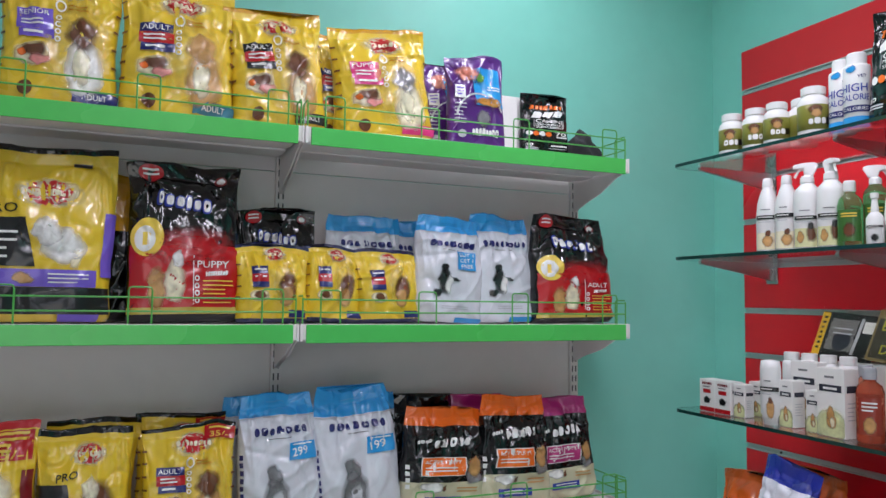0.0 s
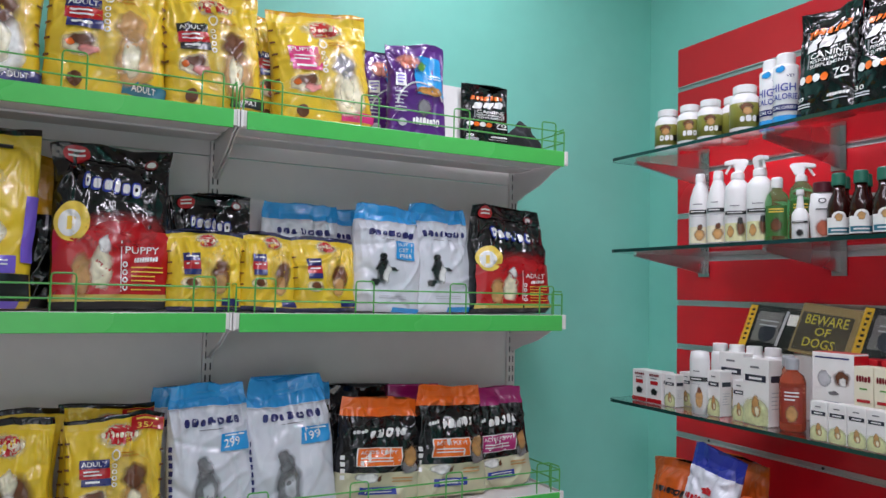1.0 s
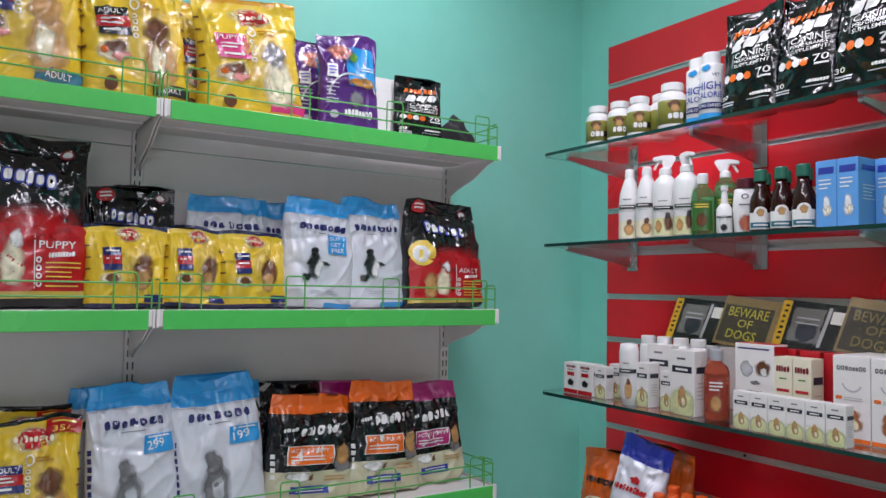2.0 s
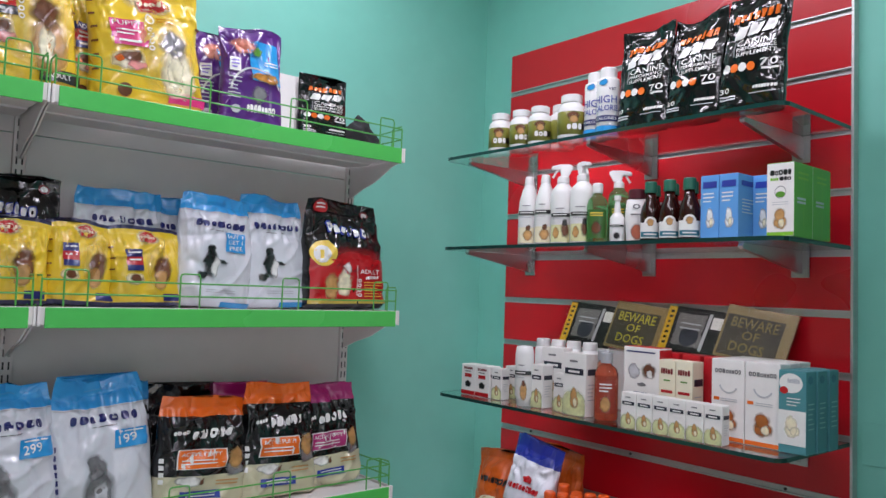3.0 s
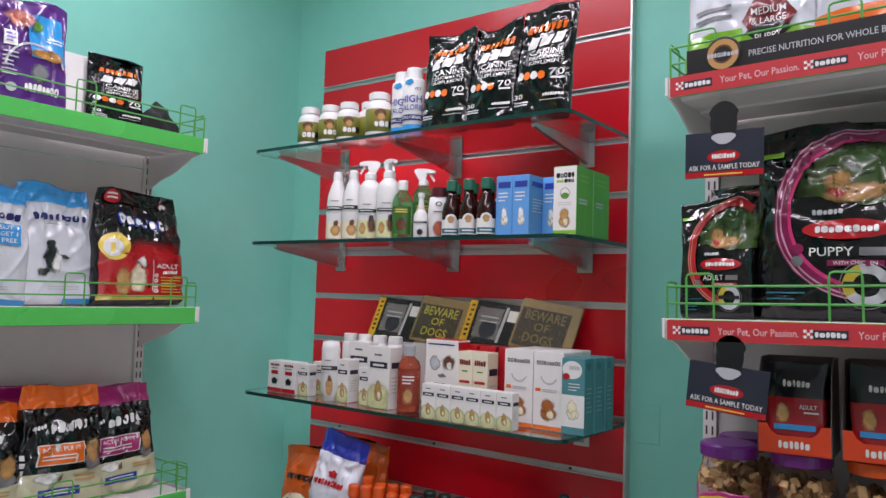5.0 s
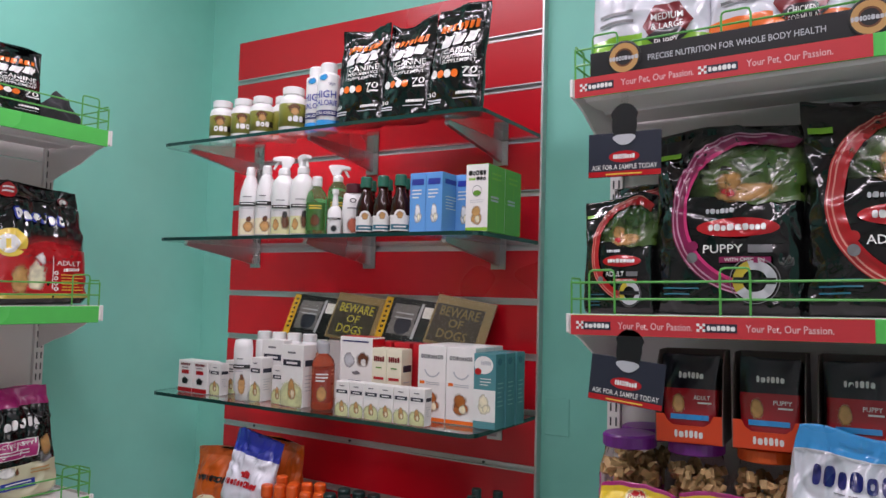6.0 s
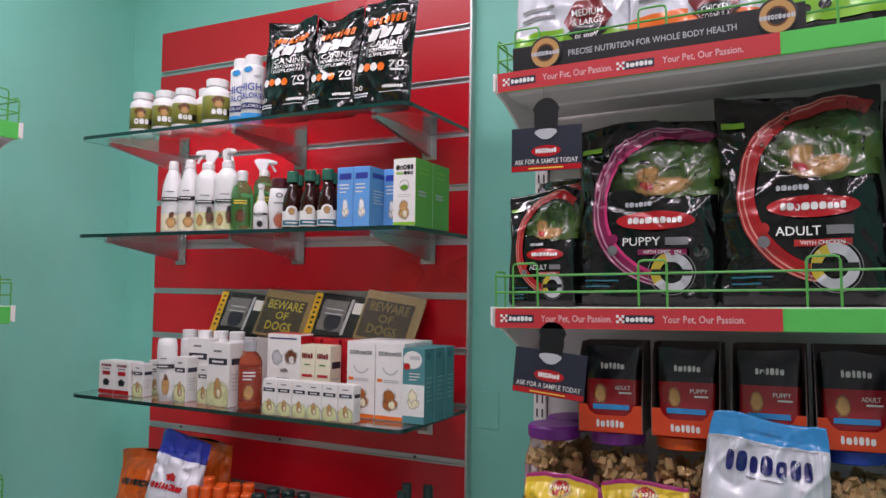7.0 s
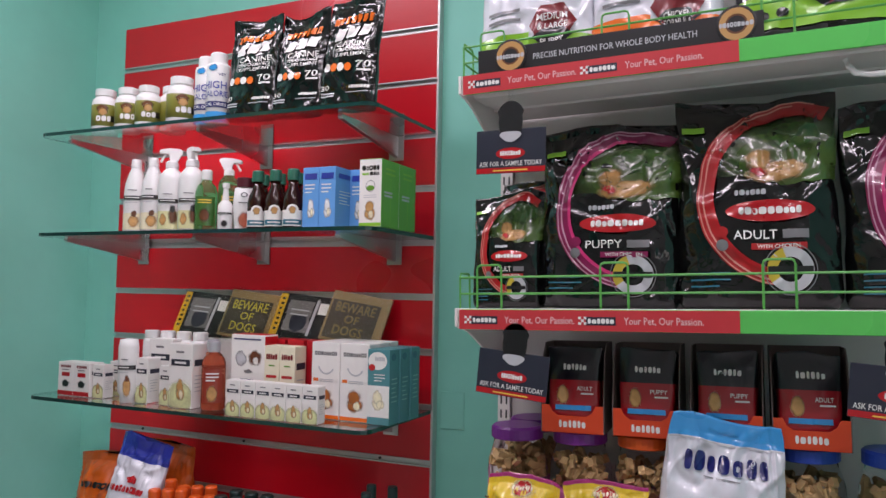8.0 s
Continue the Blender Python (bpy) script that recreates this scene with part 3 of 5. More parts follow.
def white_blue_bag(place, size, seed, label, price="", offer=False, animal=iGREY, band=0.84, mark=(0.69, 0.06), **form):
    """White food bag with a blue top band and a navy word mark."""
    it = [("print_mark", word_shape(0.04, mark[0], 1.4, mark[1], 7, 0.45, 0.0, seed=4), iNAVY, 2), ("wave", rect_shape(-0.95, 0.95, band - 0.012, band - 0.004, 16, 1), iSILV, 1), ("small_print", lines_shape(-0.3, 0.25, 0.925, 1, 0.02, 0.012), iSKY, 1),
          ("small_print", lines_shape(-0.3, 0.3, mark[0] - 0.03, 1, 0.03, 0.006), iGREY, 1)]
    if price:
        it += [("print_mark", rect_shape(-0.95, -0.89, 0.2 + 0.055 * i, 0.236 + 0.055 * i), iNAVY, 2) for i in range(7)]
        it += [("price_label", rect_shape(0.18, 0.86, 0.5, 0.625, slant=0.3), iSKY, 3), ("lettering", text_shape(price, 0.46, 0.56, 0.38, 0.06, 0.015), iWHT, 5), ("small_print", lines_shape(0.3, 0.8, 0.605, 1, 0.02, 0.01), iWHT, 5),
               ("picture", disc_shape(-0.15, 0.18, 0.34, 0.24, wave=0.05, lobes=5), animal, 3), ("picture", disc_shape(-0.18, 0.4, 0.2, 0.1), animal, 3), ("picture", disc_shape(-0.12, 0.2, 0.16, 0.12), iSILV, 4)]
    else:
        it += [("picture", disc_shape(-0.24, 0.38, 0.17, 0.13, wave=0.1, lobes=5), iBLK, 3), ("picture", disc_shape(-0.12, 0.34, 0.1, 0.09), iWHT, 5), ("picture", disc_shape(-0.42, 0.26, 0.16, 0.035, turn=0.4), iBLK, 3),
               ("picture", disc_shape(-0.24, 0.5, 0.1, 0.04), iBLK, 3), ("picture", disc_shape(0.08, 0.39, 0.13, 0.02), iBLK, 3), ("small_print", lines_shape(-0.3, 0.5, 0.14, 2, 0.02, 0.007), iSILV, 1), ("foot_mark", rect_shape(0.1, 0.95, 0.0, 0.045, 8, 2), iSKY, 1)]
    if offer:
        it += [("offer_label", rect_shape(0.12, 0.68, 0.48, 0.655), iSKY, 3), ("lettering", text_shape("BUY 1", 0.4, 0.625, 0.42, 0.036, 0.01), iWHT, 5), ("lettering", text_shape("GET 1", 0.4, 0.57, 0.42, 0.036, 0.01), iWHT, 5), ("lettering", text_shape("FREE", 0.4, 0.515, 0.38, 0.036, 0.01), iWHT, 5)]
    return bag(place, label, size, [(band, WHT), (1.0, BLUE)], it, seed, "white and blue bags", **{"wrinkle": 1.05, "neck": 0.17, "square": 2.8, **form})


def banded_bag(place, size, seed, top, panel_mat, label, **form):
    """Black bag with a coloured top, script word mark and cream foot."""
    it = [("print_mark", word_shape(0.1, 0.625, 0.95, 0.085, 5, 0.55, 0.03, 0.7, seed=8), iWHT, 2), ("print_mark", word_shape(-0.58, 0.655, 0.3, 0.035, 4, 0.3, 0.02, 0.4, seed=9), iWHT, 2),
          ("printed_panel", rect_shape(-0.66, 0.42, 0.36, 0.53), iWHT, 2), ("printed_panel", rect_shape(-0.63, 0.39, 0.367, 0.523), panel_mat, 3), ("lettering", text_shape("ACTIVE PUPPY", -0.14, 0.487, 0.88, 0.036), iWHT, 5), ("small_print", lines_shape(-0.56, 0.2, 0.43, 2, 0.028, 0.01), iWHT, 5),
          ("picture", disc_shape(0.62, 0.45, 0.2, 0.1, wave=0.12, lobes=3), iTAN, 4), ("picture", disc_shape(0.6, 0.36, 0.22, 0.09), iGREY, 3), ("picture", disc_shape(-0.4, 0.26, 0.3, 0.05), iWHT, 2),
          ("picture", disc_shape(-0.1, 0.235, 0.06, 0.028), iBRWN, 3), ("printed_panel", rect_shape(-0.55, 0.3, 0.1, 0.17), iBLUE, 2), ("small_print", lines_shape(-0.45, 0.2, 0.145, 2, 0.025, 0.01), iWHT, 4), ("small_print", lines_shape(0.2, 0.7, 0.24, 2, 0.03, 0.012), iTAN, 2)]
    it += [("print_mark", rect_shape(-0.95, -0.88, 0.24 + 0.06 * i, 0.28 + 0.06 * i), iWHT, 2) for i in range(4)]
    return bag(place, label, size, [(0.3, CREAM), (0.82, BLK), (1.0, top)], it, seed, "black top banded bags", **{"neck": 0.12, "square": 2.8, "wrinkle": 1.3, **form})


def north(x, y, z, lean=-3, roll=0, turn=0):
    return pose(x, y, z + 0.001, lean, roll, turn)


def east(y, x, z, lean=-3, roll=0, turn=0):
    return pose(x, y, z + 0.001, 0, 0, -90 + turn) @ pose(0, 0, 0, lean, roll, 0)


def eastb(y, x, z, lean=-3, roll=0, turn=0):
    """As east(), on the slightly tilted shelves of the east gondola."""
    return east(y, x, z + (BY0 - y) * math.tan(radians(SAG)), lean, roll - SAG, turn)


# top shelf of the north gondola
yellow_bag(north(0.105, 2.255, A_TOP, -4), (0.245, 0.33, 0.11), 11, iVIOL, iVIOL, "SENIOR", "glossy yellow dog food bag with violet senior panel", iNAVY, "ADULT", (iWHT, iBRWN))
yellow_bag(north(0.352, 2.25, A_TOP, -5), (0.255, 0.335, 0.11), 12, iNAVY, iRED, "ADULT", "glossy yellow dog food bag with navy adult panel", iTEAL, "ADULT", (iTAN, iTAN))
yellow_bag(north(0.592, 2.25, A_TOP, -6, -4), (0.235, 0.32, 0.11), 13, iBLK, iRED, "ADULT", "glossy yellow dog food bag with black adult panel", iBLK, "ADULT", (iTAN, iBRWN))
yellow_bag(north(0.78, 2.335, A_TOP, -2), (0.22, 0.3, 0.08), 14, iNAVY, iRED, "ADULT", "yellow dog food bag standing behind puppy food bag", iBLK, "", (iTAN, iBRWN))
yellow_bag(north(0.86, 2.245, A_TOP, -5, -4), (0.262, 0.305, 0.11), 15, iPINK, iPINK, "PUPPY", "glossy yellow puppy food bag with pink panel", iPINK, "", (iCRM, iGREY))


def cat_bag(place, size, seed, label):
    it = [("blue_field", rect_shape(-0.1, 0.95, 0.46, 0.86, 10, 10, -0.5), iSKY, 1), ("picture", disc_shape(-0.35, 0.8, 0.42, 0.1), ink("salmon", 226, 150, 130), 3), ("picture", disc_shape(0.1, 0.76, 0.16, 0.06), iGRN, 4),
          ("badge", rect_shape(-0.85, -0.5, 0.52, 0.66), iWHT, 3), ("small_print", lines_shape(-0.8, -0.55, 0.62, 3, 0.035, 0.014), iVIOL, 5), ("picture", disc_shape(0.35, 0.5, 0.6, 0.05, turn=-0.12), ink("kibble", 200, 140, 60), 4),
          ("ring_mark", disc_shape(0.05, 0.33, 0.85, 0.26, 30, 2, 0.93, 0, 1, 0, 0.05, 0.5), iSILV, 3), ("picture", disc_shape(0.15, 0.32, 0.26, 0.1, wave=0.1, lobes=3), iGREY, 4), ("print_mark", word_shape(0.2, 0.13, 0.95, 0.08, 8, 0.25, 0, 0.2), iWHT, 4),
          ("small_print", lines_shape(-0.85, -0.45, 0.45, 6, 0.04, 0.012), iSILV, 3), ("small_print", lines_shape(0.3, 0.8, 0.66, 2, 0.03, 0.012), iWHT, 4), ("badge", disc_shape(-0.6, 0.14, 0.14, 0.04), iSILV, 4)]
    return bag(place, label, size, [(1.0, PURP)], it, seed, "purple cat food bags", seal=0.95)


cat_bag(north(1.07, 2.31, A_TOP, -3), (0.17, 0.245, 0.06), 21, "purple cat food bag standing behind another")
cat_bag(north(1.112, 2.225, A_TOP, -4), (0.172, 0.258, 0.055), 22, "glossy purple and blue cat food bag")


# ---- cartons ----
def carton(place, size, body, label, items, side_items=(), group="cartons", name="carton", top_mat=None):
    """A printed carton with tucked flaps; items are prints on its front, side_items on its right side."""
    w, d, h = size
    ob = thing(name, place, label, "carton", group)
    part("box_body", box((-w / 2, 0, 0), (w / 2, d, h), 0.0012), body, ob)
    part("lid_flap", box((-w / 2 + 0.0015, 0.001, h + 0.0001), (w / 2 - 0.0015, d - 0.0015, h + 0.0007)), top_mat or body, ob)
    prints(lambda u, v, off: Vector((u * w / 2, -off * 0.35, v * h)), ob, items)
    prints(lambda u, v, off: Vector((w / 2 + off * 0.35, d / 2 + u * d / 2, v * h)), ob, side_items)
    return ob


cWHT, cRED, cBLUE, cGRN, cTEAL, cYEL, cGREY = card("white", 236, 234, 230), card("red", 186, 24, 36), card("blue", 96, 160, 222), card("green", 96, 172, 60), card("teal", 76, 140, 146), card("yellow", 236, 196, 60), card("grey", 120, 118, 116)
cBLK, cORNG, cNAVY, cTAN, cLIME, cBRWN = card("black", 20, 20, 22), card("orange", 226, 74, 34), card("navy", 40, 44, 58), card("tan", 206, 160, 96), card("pale_lime", 214, 224, 150), card("brown", 120, 62, 34)
carton(north(1.225, 2.24, A_TOP, 0), (0.075, 0.12, 0.165), cWHT, "plain white carton between bags on shelf", [])


def ape_pouch(place, size, seed, label):
    """Black supplement pouch with orange and white word marks."""
    it = [("print_mark", block_shape(0.02, 0.75, 1.45, 0.065, 7, 0.28, 0.03, 0.8), iORNG, 2), ("print_mark", block_shape(-0.02, 0.615, 1.35, 0.1, 3, 0.2, 0.06, 1.6), iWHT, 2), ("lettering", text_shape("CANINE", 0.16, 0.555, 1.25, 0.055, 0.015), iWHT, 2),
          ("lettering", text_shape("PERFORMANCE", 0.16, 0.502, 1.25, 0.034, 0.015), iWHT, 2), ("lettering", text_shape("SUPPLEMENT", 0.16, 0.457, 1.25, 0.034, 0.015), iWHT, 2), ("rule", rect_shape(-0.56, -0.5, 0.44, 0.57, 1, 3), iGREY, 2),
          ("lettering", text_shape("70", 0.6, 0.365, 0.5, 0.062, 0.01), iWHT, 2), ("small_print", lines_shape(0.4, 0.86, 0.305, 1, 0.02, 0.018), iWHT, 2), ("lettering", text_shape("30", -0.72, 0.165, 0.3, 0.042, 0.01), iWHT, 2), ("small_print", lines_shape(-0.86, -0.35, 0.11, 2, 0.024, 0.014), iSILV, 2),
          ("small_print", word_shape(0.52, 0.155, 0.7, 0.028, 8, 0.2, 0, 0.4), iWHT, 2), ("small_print", lines_shape(0.05, 0.85, 0.12, 1, 0.02, 0.007), iSILV, 2)]
    it += [("badge", disc_shape(-0.72 + 0.26 * i, 0.345, 0.13, 0.037, 18), m, 2) for i, m in enumerate((iWHT, iORNG, iWHT, iORNG))]
    return bag(place, label, size, [(1.0, BLK)], it, seed, "black supplement pouches", "supplement_pouch", seal=0.93, wrinkle=0.9)


ape_pouch(north(1.323, 2.225, A_TOP, -2), (0.158, 0.178, 0.035), 31, "small black supplement pouch with orange mark")

# crumpled dark cloth at the shelf's end
bm = bmesh.new()
bmesh.ops.create_icosphere(bm, subdivisions=4, radius=1)
for v in bm.verts:
    c = v.co.copy()
    k = 1 + 0.35 * noise.noise(c * 1.7) + 0.12 * abs(noise.noise(c * 5))
    z = max(c.z, -0.25) + 0.25
    v.co = Vector((c.x * 0.05 * k * (1 - 0.45 * max(c.z, 0)) - 0.014 * z, c.y * 0.045 * k, z * 0.062 * k))
cloth = thing("cloth", north(1.452, 2.22, A_TOP, 0), "crumpled dark cloth lying at the shelf end", "cloth")
part("folded_cloth", bm, material("dark_cloth", (0.02, 0.02, 0.023, 1), 0.85, 0, 0.2, 80, 0.4, 200), cloth, "", True)

# middle shelf of the north gondola
it = rosette(0.05, 0.72, 0.32, 0.075) + [("lettering", text_shape("PRO", -0.62, 0.625, 0.5, 0.055), iBLK, 3), ("black_field", rect_shape(-0.96, -0.1, 0.3, 0.57, 10, 10, -0.6), iBLK, 1), ("small_print", lines_shape(-0.9, -0.35, 0.48, 4, 0.045, 0.014), iWHT, 4),
                                   ("violet_band", rect_shape(-0.97, 0.8, 0.19, 0.285, 16, 4), iVIOL, 3), ("picture", disc_shape(-0.25, 0.235, 0.16, 0.035), iTAN, 5), ("small_print", lines_shape(0.1, 0.7, 0.255, 3, 0.022, 0.008), iWHT, 5), ("foot_field", rect_shape(-0.97, 0.97, 0.04, 0.188, 16, 5), iBLK, 2), ("foot_mark", rect_shape(-0.6, 0.2, 0.0, 0.04, 10, 2), iPALE, 2), ("foot_mark", rect_shape(0.25, 0.85, 0.0, 0.04, 8, 2), iVIOL, 2),
                                   ("picture", disc_shape(0.3, 0.42, 0.36, 0.1, wave=0.05, lobes=7), iWHT, 4), ("picture", disc_shape(0.05, 0.5, 0.22, 0.09, wave=0.05, lobes=7), iWHT, 5), ("picture", rect_shape(0.4, 0.6, 0.29, 0.4, 4, 4), iCRM, 4), ("side_panel", rect_shape(0.86, 0.99, 0.25, 0.62, 5, 8), iVIOL, 3), ("badge", rect_shape(0.35, 0.62, 0.885, 0.91), iBLK, 3)]
bag(north(0.095, 2.26, A_MID, -3), "large yellow puppy food bag with violet band", (0.275, 0.385, 0.13), [(0.965, YEL), (1, BLK)], it, 41, "yellow dry food bags")
bag(north(0.22, 2.345, A_MID, -2), "dark yellow edged bag behind large yellow bag", (0.13, 0.35, 0.07), [(0.6, BLK), (1, YEL2)], [], 42, "yellow dry food bags")
black_red_bag(north(0.385, 2.26, A_MID, -4, -1), (0.256, 0.375, 0.12), 43, "large black and red puppy food bag", "PUPPY")
black_red_bag(north(0.618, 2.34, A_MID, -3, -2), (0.195, 0.285, 0.07), 44, "black and red food bag behind small yellow bags", "PUPPY")
white_blue_bag(north(0.835, 2.34, A_MID, -3, 1), (0.225, 0.285, 0.07), 45, "white and blue food bag behind small yellow bags", "", True)
white_blue_bag(north(0.965, 2.355, A_MID, -3, 2), (0.16, 0.278, 0.06), 46, "white and blue food bag behind another", "")


def small_yellow(place, size, seed, label, top=None):
    it = rosette(0.05, 0.86, 0.22, 0.075) + [("glow", disc_shape(0.3, 0.5, 0.42, 0.3), iPALE, 1), ("printed_panel", rect_shape(-0.62, -0.18, 0.6, 0.7), iNAVY, 3), ("printed_panel", rect_shape(-0.62, -0.16, 0.5, 0.6), iRED, 3), ("printed_panel", rect_shape(-0.6, -0.15, 0.43, 0.5), iNAVY, 3), ("small_print", lines_shape(-0.55, -0.22, 0.645, 2, 0.09, 0.02), iWHT, 5),
                                         ("picture", disc_shape(0.4, 0.45, 0.28, 0.2, wave=0.06, lobes=5), iBRWN, 3), ("picture", disc_shape(0.35, 0.32, 0.22, 0.14), iTAN, 4), ("picture", disc_shape(-0.4, 0.33, 0.3, 0.08), iCRM, 3), ("picture", disc_shape(-0.38, 0.34, 0.2, 0.05), iBRWN, 5), ("printed_panel", rect_shape(0.4, 0.9, 0.06, 0.15), iNAVY, 3)]
    it += [("side_stripe", rect_shape(-0.98, -0.9, 0.3 + 0.14 * i, 0.32 + 0.14 * i, 4, 2), iBRWN, 3) for i in range(4)]
    return bag(place, label, size, [(0.05, NAVY), (0.955, YEL), (1, top or YEL2)], it, seed, "small yellow bags", curl=0.007, slump=0.008, wrinkle=1.5)


small_yellow(north(0.58, 2.225, A_MID, -4), (0.172, 0.19, 0.075), 51, "small glossy yellow dog food bag", NAVY)
small_yellow(north(0.727, 2.235, A_MID, -4, 3), (0.15, 0.195, 0.075), 52, "small glossy yellow dog food bag", NAVY)
small_yellow(north(0.868, 2.222, A_MID, -4, -1), (0.165, 0.188, 0.075), 53, "small glossy yellow dog food bag", NAVY)
white_blue_bag(north(1.035, 2.24, A_MID, -4, 3), (0.205, 0.285, 0.09), 54, "glossy white and blue food bag with offer label", "", True)
white_blue_bag(north(1.215, 2.265, A_MID, -4, -1), (0.205, 0.297, 0.08), 55, "glossy white and blue food bag", "")
black_red_bag(north(1.424, 2.245, A_MID, -4, -1), (0.268, 0.297, 0.115), 56, "small black and red adult food bag", "ADULT", neck=0.16)

# low shelf of the north gondola
it = [("red_field", rect_shape(-0.9, 0.9, 0.72, 0.93, 12, 6), iRED, 1), ("small_print", lines_shape(-0.7, 0.8, 0.9, 4, 0.04, 0.02), iPALE, 3), ("lettering", text_shape("35/-", 0.3, 0.76, 0.8, 0.06), iPALE, 3), ("picture", disc_shape(0.0, 0.5, 0.6, 0.16), iCRM, 2), ("picture", disc_shape(0.1, 0.3, 0.4, 0.14), iTAN, 3), ("side_panel", rect_shape(0.7, 0.95, 0.3, 0.65, 4, 6), iDKRED, 2)]
bag(north(0.02, 2.24, A_LOW, -4), "yellow bag with red price band", (0.165, 0.275, 0.08), [(0.94, YEL), (1, REDF)], it, 61, "yellow dry food bags")
bag(north(-0.13, 2.25, A_LOW, -4), "yellow bag with red price band", (0.165, 0.27, 0.08), [(0.94, YEL), (1, REDF)], it, 62, "yellow dry food bags")
it = rosette(0.1, 0.78, 0.26, 0.08) + [("lettering", text_shape("PRO", -0.35, 0.61, 0.45, 0.06, 0.03), iBLK, 3), ("black_field", rect_shape(-0.96, -0.2, 0.2, 0.55, 10, 10, -0.4), iBLK, 1), ("small_print", lines_shape(-0.9, -0.4, 0.4, 3, 0.05, 0.018), iWHT, 4), ("picture", disc_shape(0.3, 0.36, 0.42, 0.22, wave=0.05, lobes=5), iBRWN, 3), ("picture", disc_shape(0.15, 0.5, 0.18, 0.12, wave=0.06, lobes=5), iCRM, 5), ("picture", disc_shape(0.18, 0.3, 0.14, 0.14), iWHT, 6)]
bag(north(0.198, 2.325, A_LOW, -3, 2), "yellow and black bag behind another", (0.19, 0.262, 0.06), [(0.955, YEL), (1, BLK)], [], 63, "yellow dry food bags")
bag(north(0.193, 2.235, A_LOW, -5), "yellow and black dog food bag", (0.188, 0.262, 0.09), [(0.94, YEL), (1, BLK)], it, 64, "yellow dry food bags")
yellow_bag(north(0.395, 2.33, A_LOW, -3), (0.2, 0.264, 0.06), 65, iNAVY, iRED, "ADULT", "yellow bag with red price label behind another", iBLK, "", (iTAN, iBRWN), True)
yellow_bag(north(0.408, 2.235, A_LOW, -5), (0.205, 0.25, 0.09), 66, iNAVY, iRED, "ADULT", "yellow dog food bag with red price label", iBLK, "", (iTAN, iBRWN), True)
white_blue_bag(north(0.565, 2.345, A_LOW, -2), (0.17, 0.3, 0.06), 67, "white and blue food bag behind another", "299")
white_blue_bag(north(0.622, 2.25, A_LOW, -5, -3), (0.205, 0.318, 0.1), 68, "white and blue puppy food bag with price label", "299", band=0.83, neck=0.2)
white_blue_bag(north(0.815, 2.25, A_LOW, -5, -4), (0.228, 0.322, 0.1), 69, "white and blue cat food bag with price label", "199", band=0.8, neck=0.26)
white_blue_bag(north(0.86, 2.34, A_LOW, -3, 0), (0.17, 0.306, 0.06), 70, "white and blue food bag behind another", "199")
bag(north(1.0, 2.345, A_LOW, -2, 2), "black crumpled bag behind banded bags", (0.2, 0.285, 0.06), [(1, BLK)], [], 71, "black top banded bags", wrinkle=2.0, curl=0.03)
bag(north(1.16, 2.345, A_LOW, -2, 2), "magenta topped black bag behind banded bags", (0.2, 0.28, 0.06), [(0.85, BLK), (1, MAGE)], [], 72, "black top banded bags", curl=0.02)
banded_bag(north(1.03, 2.235, A_LOW, -5, 3), (0.235, 0.268, 0.09), 73, ORNG, iORNG, "black dog food bag with orange top band")
banded_bag(north(1.24, 2.235, A_LOW, -5, 1), (0.222, 0.287, 0.09), 74, ORNG, iORNG, "black dog food bag with orange top band")
banded_bag(north(1.415, 2.262, A_LOW, -5, -3), (0.208, 0.276, 0.08), 75, MAGE, iMAG, "black dog food bag with magenta top band", neck=0.15)


# ---- bottles ----
def round_face(r, squash, h, spread=1.15):
    """The print field of a turned body: u sweeps round its front, v goes up."""
    return lambda u, v, off: Vector(((r + off) * math.sin(u * spread), -(r + off) * squash * math.cos(u * spread), v * h))


pWHT, pOLIVE, pGRNCAP, pMAROON = plastic("white", 232, 232, 230), plastic("olive_label", 128, 128, 52), plastic("green_cap", 40, 104, 84), plastic("maroon", 84, 28, 40)
pBROWN, pORCAP, pDKGRN, pPURP = plastic("amber_brown", 44, 14, 10, 0.15), plastic("orange_cap", 226, 92, 30), plastic("dark_green_cap", 26, 52, 50), plastic("purple_lid", 118, 40, 136)
pBLUE, pCLEARG = plastic("blue_lid", 34, 70, 170), clear("green_liquid", (0.35, 0.82, 0.36, 1), 0.05, 1.2, 0.88)
pORLIQ = clear("orange_liquid", (1.0, 0.4, 0.26, 1), 0.05, 1.2, 0.9)


def bottle(place, label, profile, body, cap_profile, cap, items, face, group, squash=1.0, name="bottle", band=None):
    ob = thing(name, place, label, "bottle", group)
    part("bottle_body", lathe(profile, 32, squash), body, ob, "", True)
    if cap_profile:
        part("cap", lathe(cap_profile, 28), cap, ob)
    if band:
        part("label_band", lathe(band[0], 32, squash), band[1], ob, "", True)
    prints(face, ob, items)
    return ob


Z1, Z2, Z3, Z4 = GZ
